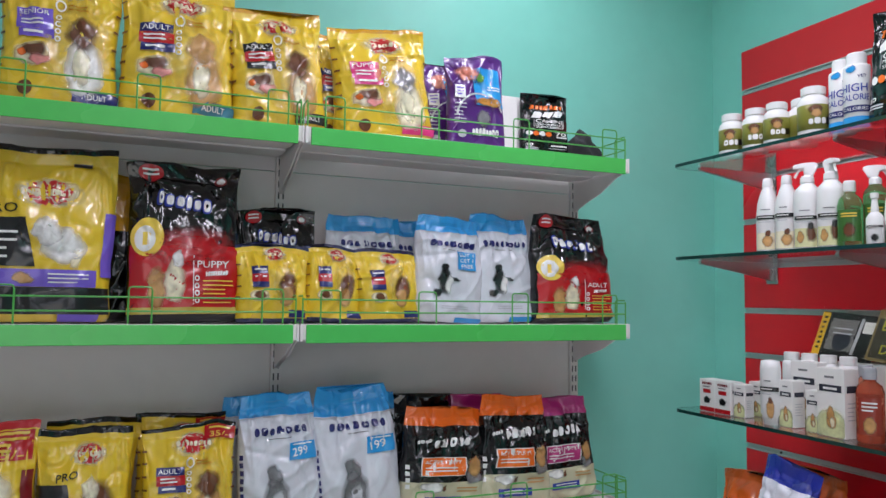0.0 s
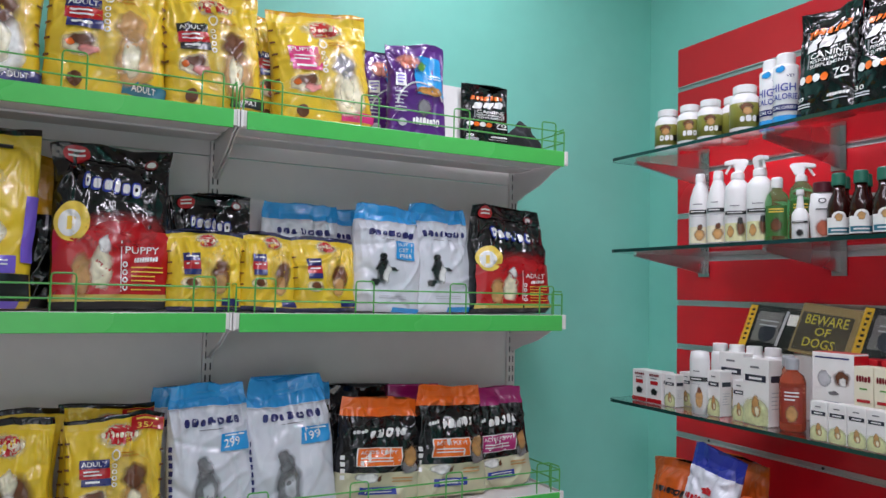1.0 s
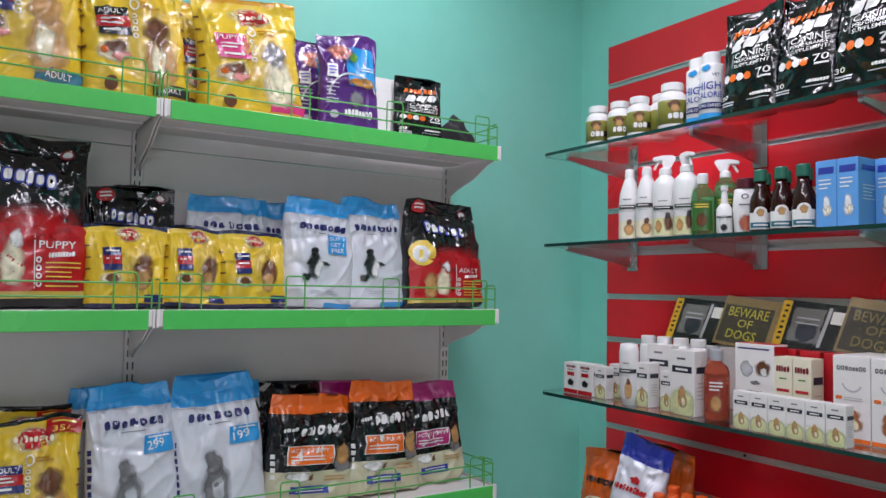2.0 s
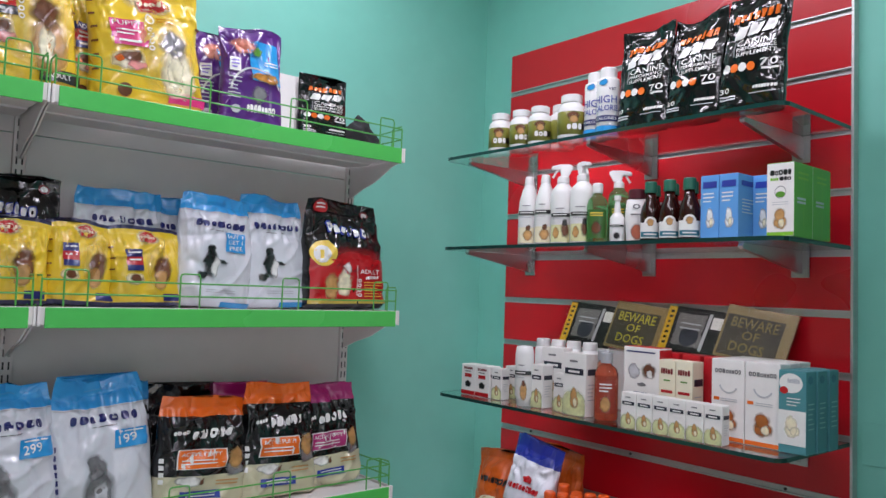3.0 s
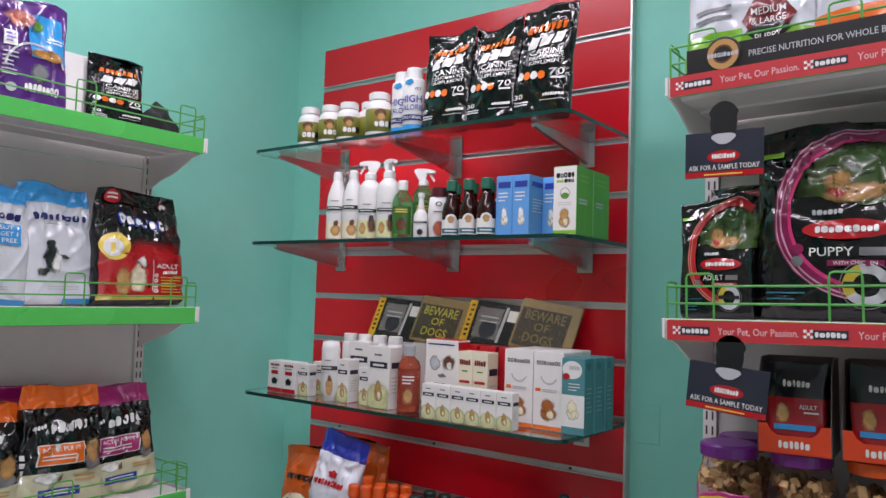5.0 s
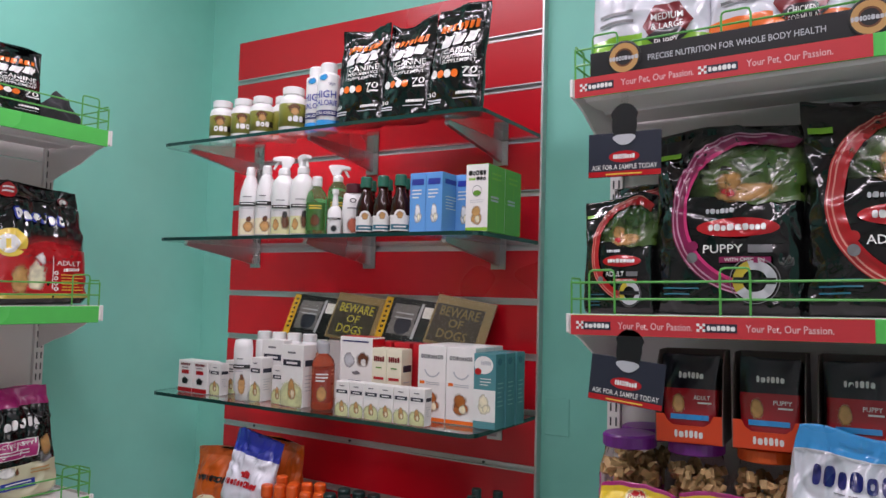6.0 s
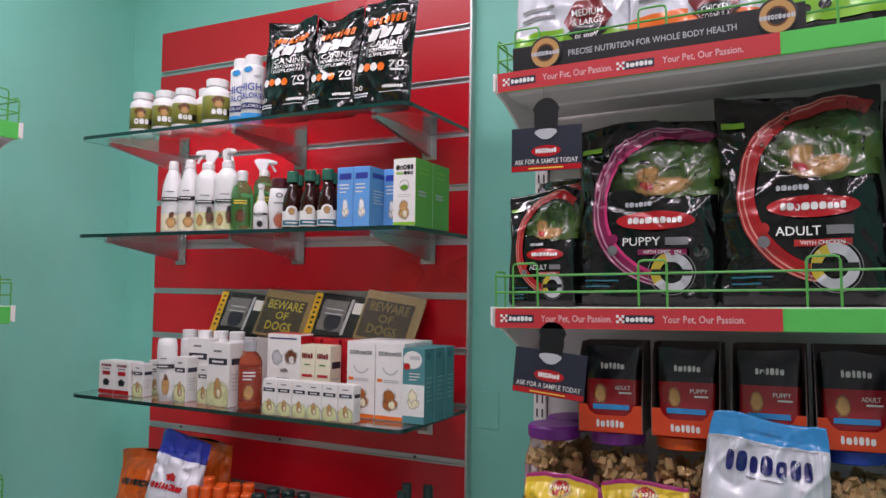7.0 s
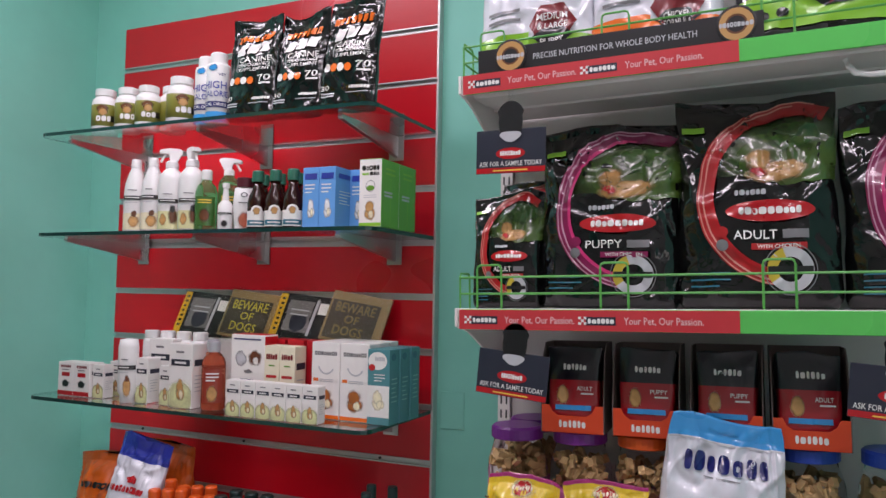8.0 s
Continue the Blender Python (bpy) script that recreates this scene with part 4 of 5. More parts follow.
# top glass shelf: five vitamin bottles
for k, (y, x, s) in enumerate(((2.113, 1.9, 1.0), (2.023, 1.9, 0.97), (1.946, 1.9, 0.96), (1.9, 1.945, 1.0), (1.826, 1.9, 1.06))):
    r, h = 0.037 * s, 0.122 * s
    it = [("picture", disc_shape(0.02, 0.5, 0.42, 0.1, wave=0.1, lobes=5), iBRWN, 2), ("picture", disc_shape(0.05, 0.42, 0.3, 0.1), iTAN, 3), ("print_mark", word_shape(0.1, 0.2, 0.9, 0.13, 3, 0.3, 0, seed=k), iWHT, 4), ("print_mark", rect_shape(0.55, 0.85, 0.2, 0.34, 3, 2), iBLK, 3)]
    bottle(east(y, x, Z1, 0, 0, 34 + 3 * k), "white vitamin bottle with olive green label", [(r * 0.95, 0), (r, 0.004), (r, 0.082 * s), (r * 0.9, 0.092 * s), (r * 0.72, 0.098 * s), (r * 0.7, 0.102 * s)], pWHT,
           [(r * 0.76, 0.101 * s), (r * 0.78, 0.103 * s), (r * 0.78, 0.12 * s), (r * 0.7, h)], pWHT, it, round_face(r + 0.0006, 1, h), "vitamin bottles", band=([(r + 0.0001, 0.012 * s), (r + 0.0006, 0.0122 * s), (r + 0.0006, 0.0735 * s), (r + 0.0001, 0.074 * s)], pOLIVE))
for k, (y, x) in enumerate(((1.752, 1.915), (1.698, 1.9))):
    r, h = 0.031, 0.182
    it = [("picture", disc_shape(-0.1, 0.76, 0.35, 0.05), iSKY, 2), ("lettering", text_shape("VET", 0.5, 0.655, 0.5, 0.04), iNAVY, 2), ("lettering", text_shape("HIGH", 0.05, 0.5, 1.5, 0.11), iBLUE, 2), ("lettering", text_shape("CALORIE", 0.05, 0.37, 1.7, 0.085), iBLUE, 2), ("blue_band", rect_shape(-1, 1, 0.17, 0.26, 18, 2), iNAVY, 1), ("lettering", text_shape("CALORIES", 0.1, 0.215, 1.4, 0.045), iWHT, 4), ("blue_band", rect_shape(-1, 1, 0.0, 0.11, 18, 2), iSKY, 1)]
    bottle(east(y, x, Z1, 0, 0, 20), "white and blue high calorie supplement tube", [(r * 0.9, 0), (r, 0.003), (r, 0.145), (r * 0.95, 0.15)], pWHT, [(r * 0.72, 0.15), (r * 0.74, 0.152), (r * 0.74, 0.178), (r * 0.66, h)], pWHT, it, round_face(r, 1, h, 1.3), "supplement tubes")
ape_pouch(east(1.588, 1.9, Z1, -5, 1.5), (0.16, 0.272, 0.045), 81, "black supplement pouch on glass shelf")
ape_pouch(east(1.445, 1.905, Z1, -6, 2), (0.148, 0.268, 0.045), 82, "black supplement pouch on glass shelf")
ape_pouch(east(1.295, 1.9, Z1, -5, 2.5), (0.158, 0.285, 0.045), 83, "tall black supplement pouch on glass shelf")

# middle glass shelf
def pet_print(seed, word=iBLK):
    return [("print_mark", rect_shape(-0.8, 0.8, 0.52, 0.585, 10, 2), word, 2), ("small_print", lines_shape(-0.6, 0.5, 0.545, 1, 0.02, 0.018, seed), iWHT, 4), ("small_print", lines_shape(-0.4, 0.3, 0.67, 1, 0.03, 0.016, seed), iGREY, 2), ("small_print", lines_shape(-0.6, 0.4, 0.47, 1, 0.03, 0.01, seed), iSILV, 2)]


for k, y in enumerate((1.982, 1.917)):
    r, h = 0.031, 0.205
    it = pet_print(k) + [("label_field", rect_shape(-0.8, 0.8, 0.03, 0.3, 8, 6), iCRM, 1), ("picture", disc_shape(0.1, 0.17, 0.4, 0.11, wave=0.06, lobes=5), iTAN, 3), ("picture", disc_shape(0.1, 0.29, 0.24, 0.05), iBRWN, 4)]
    bottle(east(y, 1.9, Z2, 0, 0, 34), "white shampoo bottle with dark name band", [(r * 0.92, 0), (r, 0.004), (r, 0.1), (r * 0.9, 0.135), (r * 0.62, 0.165), (r * 0.45, 0.178), (r * 0.42, 0.182)], pWHT, [(r * 0.45, 0.18), (r * 0.47, 0.184), (r * 0.42, 0.2), (r * 0.36, h)], pWHT, it, round_face(r + 0.0005, 1, 0.17), "shampoo bottles")


def sprayer(place, label, body, head, items, h, r, group, head_turn=0):
    ob = bottle(place, label, [(r * 0.94, 0), (r, 0.004), (r, h * 0.62), (r * 0.9, h * 0.68), (r * 0.5, h * 0.75), (r * 0.4, h * 0.77)], body, [(r * 0.5, h * 0.76), (r * 0.52, h * 0.77), (r * 0.5, h * 0.83), (r * 0.36, h * 0.85)], head, items, round_face(r + 0.0005, 1, h * 0.64), group, name="spray_bottle")
    bm = prism([(-0.034, h * 0.93), (-0.034, h * 0.975), (-0.01, h), (0.02, h), (0.028, h * 0.97), (0.014, h * 0.84), (-0.006, h * 0.84), (-0.01, h * 0.93)], -0.009, 0.009)
    bmesh.ops.bevel(bm, geom=list(bm.edges), offset=0.002, segments=2, affect="EDGES")
    bmesh.ops.rotate(bm, verts=bm.verts, cent=(0, 0, 0), matrix=Matrix.Rotation(radians(head_turn), 3, "Z"))
    nozzle = part("spray_head", bm, head, ob, "moulded plastic spray head")
    turn = Matrix.Rotation(radians(head_turn), 3, "Z")
    part("trigger", tube([turn @ Vector(p) for p in ((0, -0.018, h * 0.93), (0, -0.024, h * 0.88), (0, -0.03, h * 0.83))], 0.0035), head, nozzle)
    return ob


for k, y in enumerate((1.85, 1.778)):
    it = pet_print(k + 5) + [("label_field", rect_shape(-0.85, 0.85, 0.03, 0.36, 8, 6), ink("spray_label", 222, 222, 170), 1), ("picture", disc_shape(0.28, 0.26, 0.3, 0.16, wave=0.06, lobes=5), iBRWN, 3), ("picture", disc_shape(-0.35, 0.2, 0.26, 0.12, wave=0.06, lobes=5), iTAN, 3), ("picture", disc_shape(0.25, 0.4, 0.2, 0.07), iBLK, 4)]
    sprayer(east(y, 1.9, Z2, 0, 0, 34), "white coat spray bottle with trigger head", pWHT, pWHT, it, 0.228, 0.034, "spray bottles", -80 + 110 * k)
green_label = [("label_field", rect_shape(-0.8, 0.8, 0.1, 0.8, 8, 6), ink("label_green", 60, 110, 50), 1), ("small_print", lines_shape(-0.5, 0.5, 0.7, 2, 0.06, 0.03), iPALE, 3), ("picture", disc_shape(0, 0.35, 0.42, 0.18, wave=0.06, lobes=5), iBRWN, 3)]
bottle(east(1.722, 1.895, Z2, 0, 0, 34), "clear bottle of green shampoo with white cap", [(0.026, 0), (0.029, 0.004), (0.029, 0.1), (0.024, 0.118), (0.013, 0.128), (0.012, 0.135)], pCLEARG, [(0.013, 0.134), (0.014, 0.136), (0.014, 0.158), (0.012, 0.162)], pWHT, green_label, round_face(0.0295, 1, 0.11), "green bottles")
sprayer(east(1.69, 1.945, Z2, 0, 0, 34), "green spray bottle with white trigger head", pCLEARG, pWHT, green_label, 0.2, 0.028, "green bottles", 90)
bottle(east(1.648, 1.885, Z2, 0, 0, 34), "small white drop bottle with slim cap", [(0.018, 0), (0.0195, 0.003), (0.0195, 0.062), (0.012, 0.074), (0.007, 0.078)], pWHT, [(0.0085, 0.077), (0.009, 0.08), (0.006, 0.108), (0.009, 0.11), (0.009, 0.122)], pWHT, pet_print(9)[:2] + [("picture", disc_shape(0, 0.2, 0.4, 0.14), iBLK, 2)], round_face(0.02, 1, 0.075), "drop bottles")
bottle(east(1.602, 1.905, Z2, 0, 0, 34), "white lotion bottle with maroon cap", [(0.024, 0), (0.026, 0.003), (0.03, 0.07), (0.026, 0.108), (0.02, 0.112)], pWHT, [(0.021, 0.111), (0.0215, 0.113), (0.0215, 0.134), (0.02, 0.136)], pMAROON, [("badge", disc_shape(0, 0.82, 0.25, 0.06, 16, 2, 0.6), iGREY, 2), ("small_print", lines_shape(-0.4, 0.4, 0.62, 1, 0.05, 0.03), iGREY, 2), ("picture", disc_shape(0.05, 0.22, 0.5, 0.2, wave=0.06, lobes=5), ink("rust", 176, 92, 66), 2)], round_face(0.0305, 0.7, 0.11), "lotion bottles", squash=0.7)
for k, y in enumerate((1.553, 1.498, 1.443)):
    for x, dy in ((1.895, 0.0), (1.955, 0.03)):
        it = [("label_field", rect_shape(-0.95, 0.95, 0.06, 0.5, 10, 6), iWHT, 1), ("label_field", disc_shape(0, 0.5, 0.5, 0.16), iWHT, 1), ("picture", disc_shape(0, 0.5, 0.3, 0.12, wave=0.06, lobes=5), iTAN, 3), ("print_mark", rect_shape(-0.8, 0.8, 0.1, 0.24, 8, 2), iTEAL, 3), ("small_print", lines_shape(-0.5, 0.5, 0.15, 1, 0.05, 0.04), iWHT, 5)]
        bottle(east(y + dy, x, Z2, 0, 0, 34), "dark amber syrup bottle with green cap", [(0.0235, 0), (0.0255, 0.003), (0.0255, 0.068), (0.022, 0.085), (0.0135, 0.104), (0.0125, 0.124)], pBROWN, [(0.0155, 0.122), (0.016, 0.124), (0.015, 0.148), (0.0135, 0.151)], pGRNCAP, it if x < 1.9 else [], round_face(0.026, 1, 0.09), "syrup bottles")


def soft_blot(u, v, ru, rv, a=iTAN):
    return [("picture", disc_shape(u, v - rv * 0.8, ru * 1.1, rv * 0.9, wave=0.05, lobes=5), a, 2), ("picture", disc_shape(u - ru * 0.1, v, ru * 0.85, rv, wave=0.08, lobes=4), a, 3), ("picture", disc_shape(u + ru * 0.2, v - rv * 0.9, ru * 0.5, rv * 0.6), iCRM, 4)]


blue_it = [("print_mark", rect_shape(-0.75, 0.75, 0.8, 0.9, 6, 2, 0.4), iBLUE, 2), ("small_print", lines_shape(-0.7, 0.5, 0.7, 3, 0.06, 0.02), iWHT, 2)] + soft_blot(0.1, 0.36, 0.45, 0.12, iWHT)
for y, x in ((1.384, 1.885), (1.336, 1.885), (1.288, 1.95)):
    carton(east(y, x, Z2, 0), (0.047, 0.085, 0.15), cBLUE, "pale blue carton with white picture on front", blue_it, [("print_mark", rect_shape(-0.7, 0.7, 0.82, 0.9, 4, 2), iBLUE, 2), ("small_print", lines_shape(-0.6, 0.6, 0.6, 5, 0.05, 0.012), iWHT, 2)], "blue cartons")
leaf_it = [("print_mark", word_shape(0, 0.83, 1.6, 0.075, 5, 0.2, seed=6), iBLK, 2), ("print_mark", word_shape(0.35, 0.755, 0.9, 0.055, 3, 0.2, seed=6), iBLK, 2), ("print_mark", word_shape(-0.45, 0.76, 0.6, 0.04, 4, 0.2, seed=7), iLIME, 2), ("badge", disc_shape(0, 0.6, 0.42, 0.085, 24, 2, 0.9), iGREY, 2), ("badge", disc_shape(0, 0.57, 0.35, 0.04), iGRN, 2), ("small_print", lines_shape(-0.6, 0.6, 0.46, 2, 0.03, 0.008), iSILV, 2), ("foot_band", rect_shape(-0.98, 0.98, 0.01, 0.06, 4, 1), iLIME, 2)] + soft_blot(0, 0.28, 0.5, 0.11)
leaf_side = [("seam", rect_shape(-0.02, 0.02, 0.05, 0.95, 1, 2), iLIME, 2), ("small_print", lines_shape(-0.6, 0.5, 0.85, 2, 0.07, 0.03), iLIME, 2), ("small_print", lines_shape(-0.7, 0.2, 0.5, 2, 0.05, 0.03), iSILV, 2)]
for x in (1.885, 1.976):
    carton(east(1.215, x, Z2, 0), (0.06, 0.09, 0.162), cGRN, "white and green herbal carton", [("white_front", rect_shape(-0.995, 0.995, 0.005, 0.995, 2, 2), cWHT, 0)] + leaf_it, leaf_side, "green cartons")

# lower glass shelf: front row
strip_it = [("print_mark", rect_shape(-0.8, 0.8, 0.66, 0.76, 6, 2), cNAVY, 2), ("small_print", lines_shape(-0.5, 0.5, 0.69, 1, 0.05, 0.035), iWHT, 4), ("small_print", lines_shape(-0.4, 0.3, 0.86, 1, 0.05, 0.03), iGREY, 2), ("picture", disc_shape(0, 0.15, 1.3, 0.3), ink("soft_lime", 220, 224, 168), 1)] + soft_blot(0.05, 0.33, 0.38, 0.13)
strip_side = [("print_mark", rect_shape(-0.7, 0.8, 0.66, 0.76, 4, 2), cNAVY, 2), ("small_print", lines_shape(-0.6, 0.6, 0.5, 5, 0.06, 0.014), iSILV, 2)]
small_it = [("print_mark", word_shape(0, 0.84, 1.3, 0.08, 5, 0.25), iDKRED, 2), ("print_mark", rect_shape(-0.5, 0.5, 0.58, 0.7, 3, 2), iRED, 2), ("picture", disc_shape(0, 0.36, 0.5, 0.12, wave=0.1, lobes=5), iBLK, 2), ("foot_band", rect_shape(-0.99, 0.99, 0.01, 0.14, 4, 1), iRED, 2), ("small_print", lines_shape(-0.5, 0.4, 0.76, 1, 0.05, 0.03), iGREY, 2)]
for y in (2.222, 2.158):
    carton(east(y, 1.895, Z3, 0), (0.063, 0.05, 0.095), cWHT, "small cream carton with red foot band", small_it, strip_side, "small cartons")
carton(east(2.098, 1.9, Z3, 0), (0.043, 0.035, 0.093), cWHT, "small white dropper carton", strip_it, strip_side, "small cartons")
carton(east(2.095, 1.96, Z3, 0), (0.05, 0.04, 0.098), cWHT, "small white dropper carton", strip_it, strip_side, "small cartons")
carton(east(2.05, 1.965, Z3, 0), (0.045, 0.04, 0.1), cWHT, "small white dropper carton", strip_it, strip_side, "small cartons")
tube_it = pet_print(3) + [("picture", disc_shape(0.1, 0.25, 0.35, 0.16, wave=0.06, lobes=5), iTAN, 2), ("picture", disc_shape(0.1, 0.38, 0.22, 0.06), iBRWN, 3)]
bottle(east(1.968, 1.885, Z3, 0, 0, 30), "white squeeze bottle with tan print", [(0.019, 0), (0.02, 0.02), (0.0265, 0.03), (0.0275, 0.15), (0.024, 0.172), (0.005, 0.175)], pWHT, None, pWHT, tube_it, round_face(0.0282, 0.7, 0.175), "squeeze bottles", squash=0.7)
for y, x in ((2.0, 2.0), (1.94, 2.0), (1.88, 2.0), (1.82, 2.0)):
    bottle(east(y, x, Z3, 0, 0, 30), "white capped shampoo bottle behind cartons", [(0.024, 0), (0.025, 0.003), (0.025, 0.16), (0.02, 0.17)], pWHT, [(0.02, 0.169), (0.021, 0.171), (0.021, 0.19), (0.019, 0.192)], pWHT, pet_print(4), round_face(0.0255, 1, 0.16), "shampoo bottles")
carton(east(1.925, 1.892, Z3, 0), (0.045, 0.045, 0.122), cWHT, "white tonic carton with dark name band", strip_it, strip_side, "tonic cartons")
carton(east(1.912, 1.945, Z3, 0), (0.085, 0.045, 0.172), cWHT, "tall white tonic carton with dark name band", strip_it, strip_side, "tonic cartons")
carton(east(1.842, 1.895, Z3, 0), (0.042, 0.04, 0.105), cWHT, "small white dropper carton", strip_it, strip_side, "small cartons")
carton(east(1.778, 1.882, Z3, 0), (0.08, 0.05, 0.168), cWHT, "large white tonic carton with dark name band", strip_it, strip_side, "tonic cartons")
orange_label = [("label_field", rect_shape(-0.7, 0.7, 0.15, 0.85, 8, 6), ink("label_rust", 150, 52, 36), 1), ("small_print", lines_shape(-0.45, 0.45, 0.74, 3, 0.07, 0.03), iWHT, 3), ("picture", disc_shape(0, 0.34, 0.4, 0.18, wave=0.06, lobes=5), iTAN, 3)]
for y, x in ((1.695, 1.915), (1.752, 1.975)):
    bottle(east(y, x, Z3, 0, 0, 34), "bottle of orange red shampoo with silver cap", [(0.028, 0), (0.031, 0.004), (0.031, 0.12), (0.026, 0.135), (0.014, 0.144), (0.013, 0.15)], pORLIQ, [(0.0155, 0.149), (0.016, 0.151), (0.016, 0.174), (0.0145, 0.177)], plastic("silver_cap", 170, 172, 176, 0.3), orange_label, round_face(0.0316, 0.8, 0.125), "orange bottles", squash=0.8)
pic_it = [("small_print", lines_shape(-0.85, 0.8, 0.93, 1, 0.03, 0.018), iNAVY, 2), ("picture", disc_shape(-0.4, 0.68, 0.35, 0.1, wave=0.08, lobes=5), iSILV, 2), ("picture", disc_shape(0.45, 0.7, 0.42, 0.1, wave=0.08, lobes=5), iBRWN, 2), ("picture", disc_shape(0.5, 0.66, 0.2, 0.06), iWHT, 3), ("picture", disc_shape(0.05, 0.52, 0.3, 0.03), iGREY, 3), ("small_print", lines_shape(-0.4, 0.4, 0.4, 1, 0.03, 0.02), iNAVY, 2)]
carton(east(1.597, 1.93, Z3, 0), (0.108, 0.055, 0.198), cWHT, "white carton with picture and red side", pic_it, [("red_side", rect_shape(-0.98, 0.98, 0.02, 0.98, 2, 2), iRED, 0)], "tonic cartons", top_mat=cRED)
red_it = [("print_mark", word_shape(0, 0.8, 1.5, 0.085, 5, 0.25, seed=4), iDKRED, 2), ("small_print", lines_shape(-0.4, 0.4, 0.7, 1, 0.05, 0.02), iGRN, 2), ("print_mark", rect_shape(-0.7, 0.7, 0.53, 0.57, 4, 1), iRED, 2), ("picture", disc_shape(0.1, 0.4, 0.5, 0.06, wave=0.08, lobes=5), iRED, 2)]
for y in (1.52, 1.472):
    carton(east(y, 1.93, Z3, 0), (0.046, 0.05, 0.172), card("cream", 236, 230, 204), "cream tonic carton with red print", red_it, strip_side, "tonic cartons")
for y in (1.55, 1.49, 1.43):
    carton(east(y, 1.99, Z3, 0), (0.05, 0.06, 0.185), cRED, "red topped white carton behind others", [], [], "tonic cartons")
for k in range(6):
    carton(east(1.58 - 0.0458 * k, 1.855 + 0.001 * (k % 3), Z3, 0), (0.0445, 0.032, 0.088), cWHT, "small white liver tonic carton", strip_it, strip_side, "row of small cartons")
coat_it = [("print_mark", word_shape(0, 0.83, 1.6, 0.055, 8, 0.25, seed=9), iGREY, 2), ("ring_mark", disc_shape(0.05, 0.72, 0.6, 0.14, 20, 2, 0.85, 0, 1, 0, 0.55, 0.92), iSILV, 2), ("badge", rect_shape(-0.85, -0.5, 0.49, 0.53, 3, 1), iORNG, 2), ("small_print", lines_shape(-0.4, 0.6, 0.51, 2, 0.025, 0.01), iSILV, 2), ("foot_band", rect_shape(-0.99, 0.99, 0.005, 0.055, 4, 1), iORNG, 2)] + soft_blot(0.05, 0.3, 0.55, 0.11, ink("ginger", 172, 98, 40))
for y in (1.36, 1.276):
    for x in (1.935, 1.985, 2.035):
        carton(east(y, x, Z3, 0), (0.082, 0.048, 0.188), cWHT, "white coat supplement carton with orange foot", coat_it if x < 1.94 else [], [("small_print", lines_shape(-0.6, 0.6, 0.7, 8, 0.05, 0.012), iSILV, 2)], "coat supplement cartons")
teal_it = [("white_field", rect_shape(-0.99, 0.99, 0.1, 0.52, 4, 4), iWHT, 1), ("white_field", disc_shape(-0.1, 0.85, 0.85, 0.12), iWHT, 1), ("badge", disc_shape(-0.6, 0.76, 0.3, 0.045), iRED, 3), ("print_mark", word_shape(0.1, 0.85, 0.9, 0.06, 6, 0.25), iSILV, 3), ("small_print", lines_shape(-0.4, 0.6, 0.66, 3, 0.04, 0.012), iWHT, 2)] + soft_blot(0, 0.36, 0.55, 0.1, iCRM)
for k, x in enumerate((1.925, 1.975, 2.027)):
    carton(east(1.204 - 0.003 * k, x, Z3, 0), (0.06, 0.047, 0.178), cTEAL, "teal and white calcium carton", teal_it if k == 0 else [], [("print_mark", disc_shape(-0.2, 0.9, 0.5, 0.05), iTEAL, 2), ("small_print", lines_shape(-0.6, 0.6, 0.6, 6, 0.06, 0.015), ink("pale_teal", 150, 196, 196), 2)], "calcium cartons")
# back row that carries the sign packs
for k in range(8):
    carton(east(1.98 - 0.088 * k, 2.095, Z3, 0), (0.084, 0.085, 0.168), cWHT if k % 3 else cRED, "plain white stock carton at shelf back", [], [], "stock cartons")


def sign_pack(y, kind, roll):
    """A carded sign in a clear sleeve, leaning on the red panel."""
    ob = thing("sign_pack", east(y, 2.12, Z3 + 0.1695, -22, roll), "carded warning sign in clear sleeve leaning on panel", "sign pack", "sign packs")
    w, h = 0.19, 0.142
    # the right-hand sign's letters are dulled to carry the sleeve's haze
    letters = card("sign_yellow_letters", 196, 186, 60) if y > 1.6 else card("sign_hazed_letters", 138, 122, 72)
    part("sleeve", box((-w / 2 - 0.004, -0.0035, -0.001), (w / 2 + 0.006, -0.003, h + 0.012)), clear("clear_sleeve", (0.97, 0.96, 0.92, 1), 0.16, 1.12), ob, "clear plastic sleeve").visible_shadow = False
    if kind == 0:
        part("card_board", box((-w / 2, 0, 0), (w / 2, 0.005, h), 0.001), cBLK, ob)
        it = [("yellow_strip", rect_shape(-0.99, -0.72, 0.02, 0.98, 2, 3), card("sign_yellow", 214, 170, 30), 1), ("picture", rect_shape(-0.6, 0.3, 0.2, 0.86, 4, 4), cGREY, 1), ("picture", disc_shape(-0.1, 0.4, 0.3, 0.2), cNAVY, 2), ("rule", rect_shape(0.3, 0.4, 0.15, 0.92, 2, 3, 0.1), iSILV, 3), ("price_label", rect_shape(0.5, 0.9, 0.62, 0.86, 2, 2), iWHT, 2), ("small_print", lines_shape(-0.45, 0.2, 0.65, 2, 0.1, 0.03), iSILV, 4), ("small_print", lines_shape(-0.9, -0.78, 0.85, 7, 0.11, 0.05), iBLK, 3)]
    else:
        # board colour lightened to olive for the sleeve's reflection
        part("card_board", box((-w / 2, 0, 0), (w / 2, 0.005, h + 0.006), 0.001), card("sign_olive_haze", 146, 126, 84), ob)
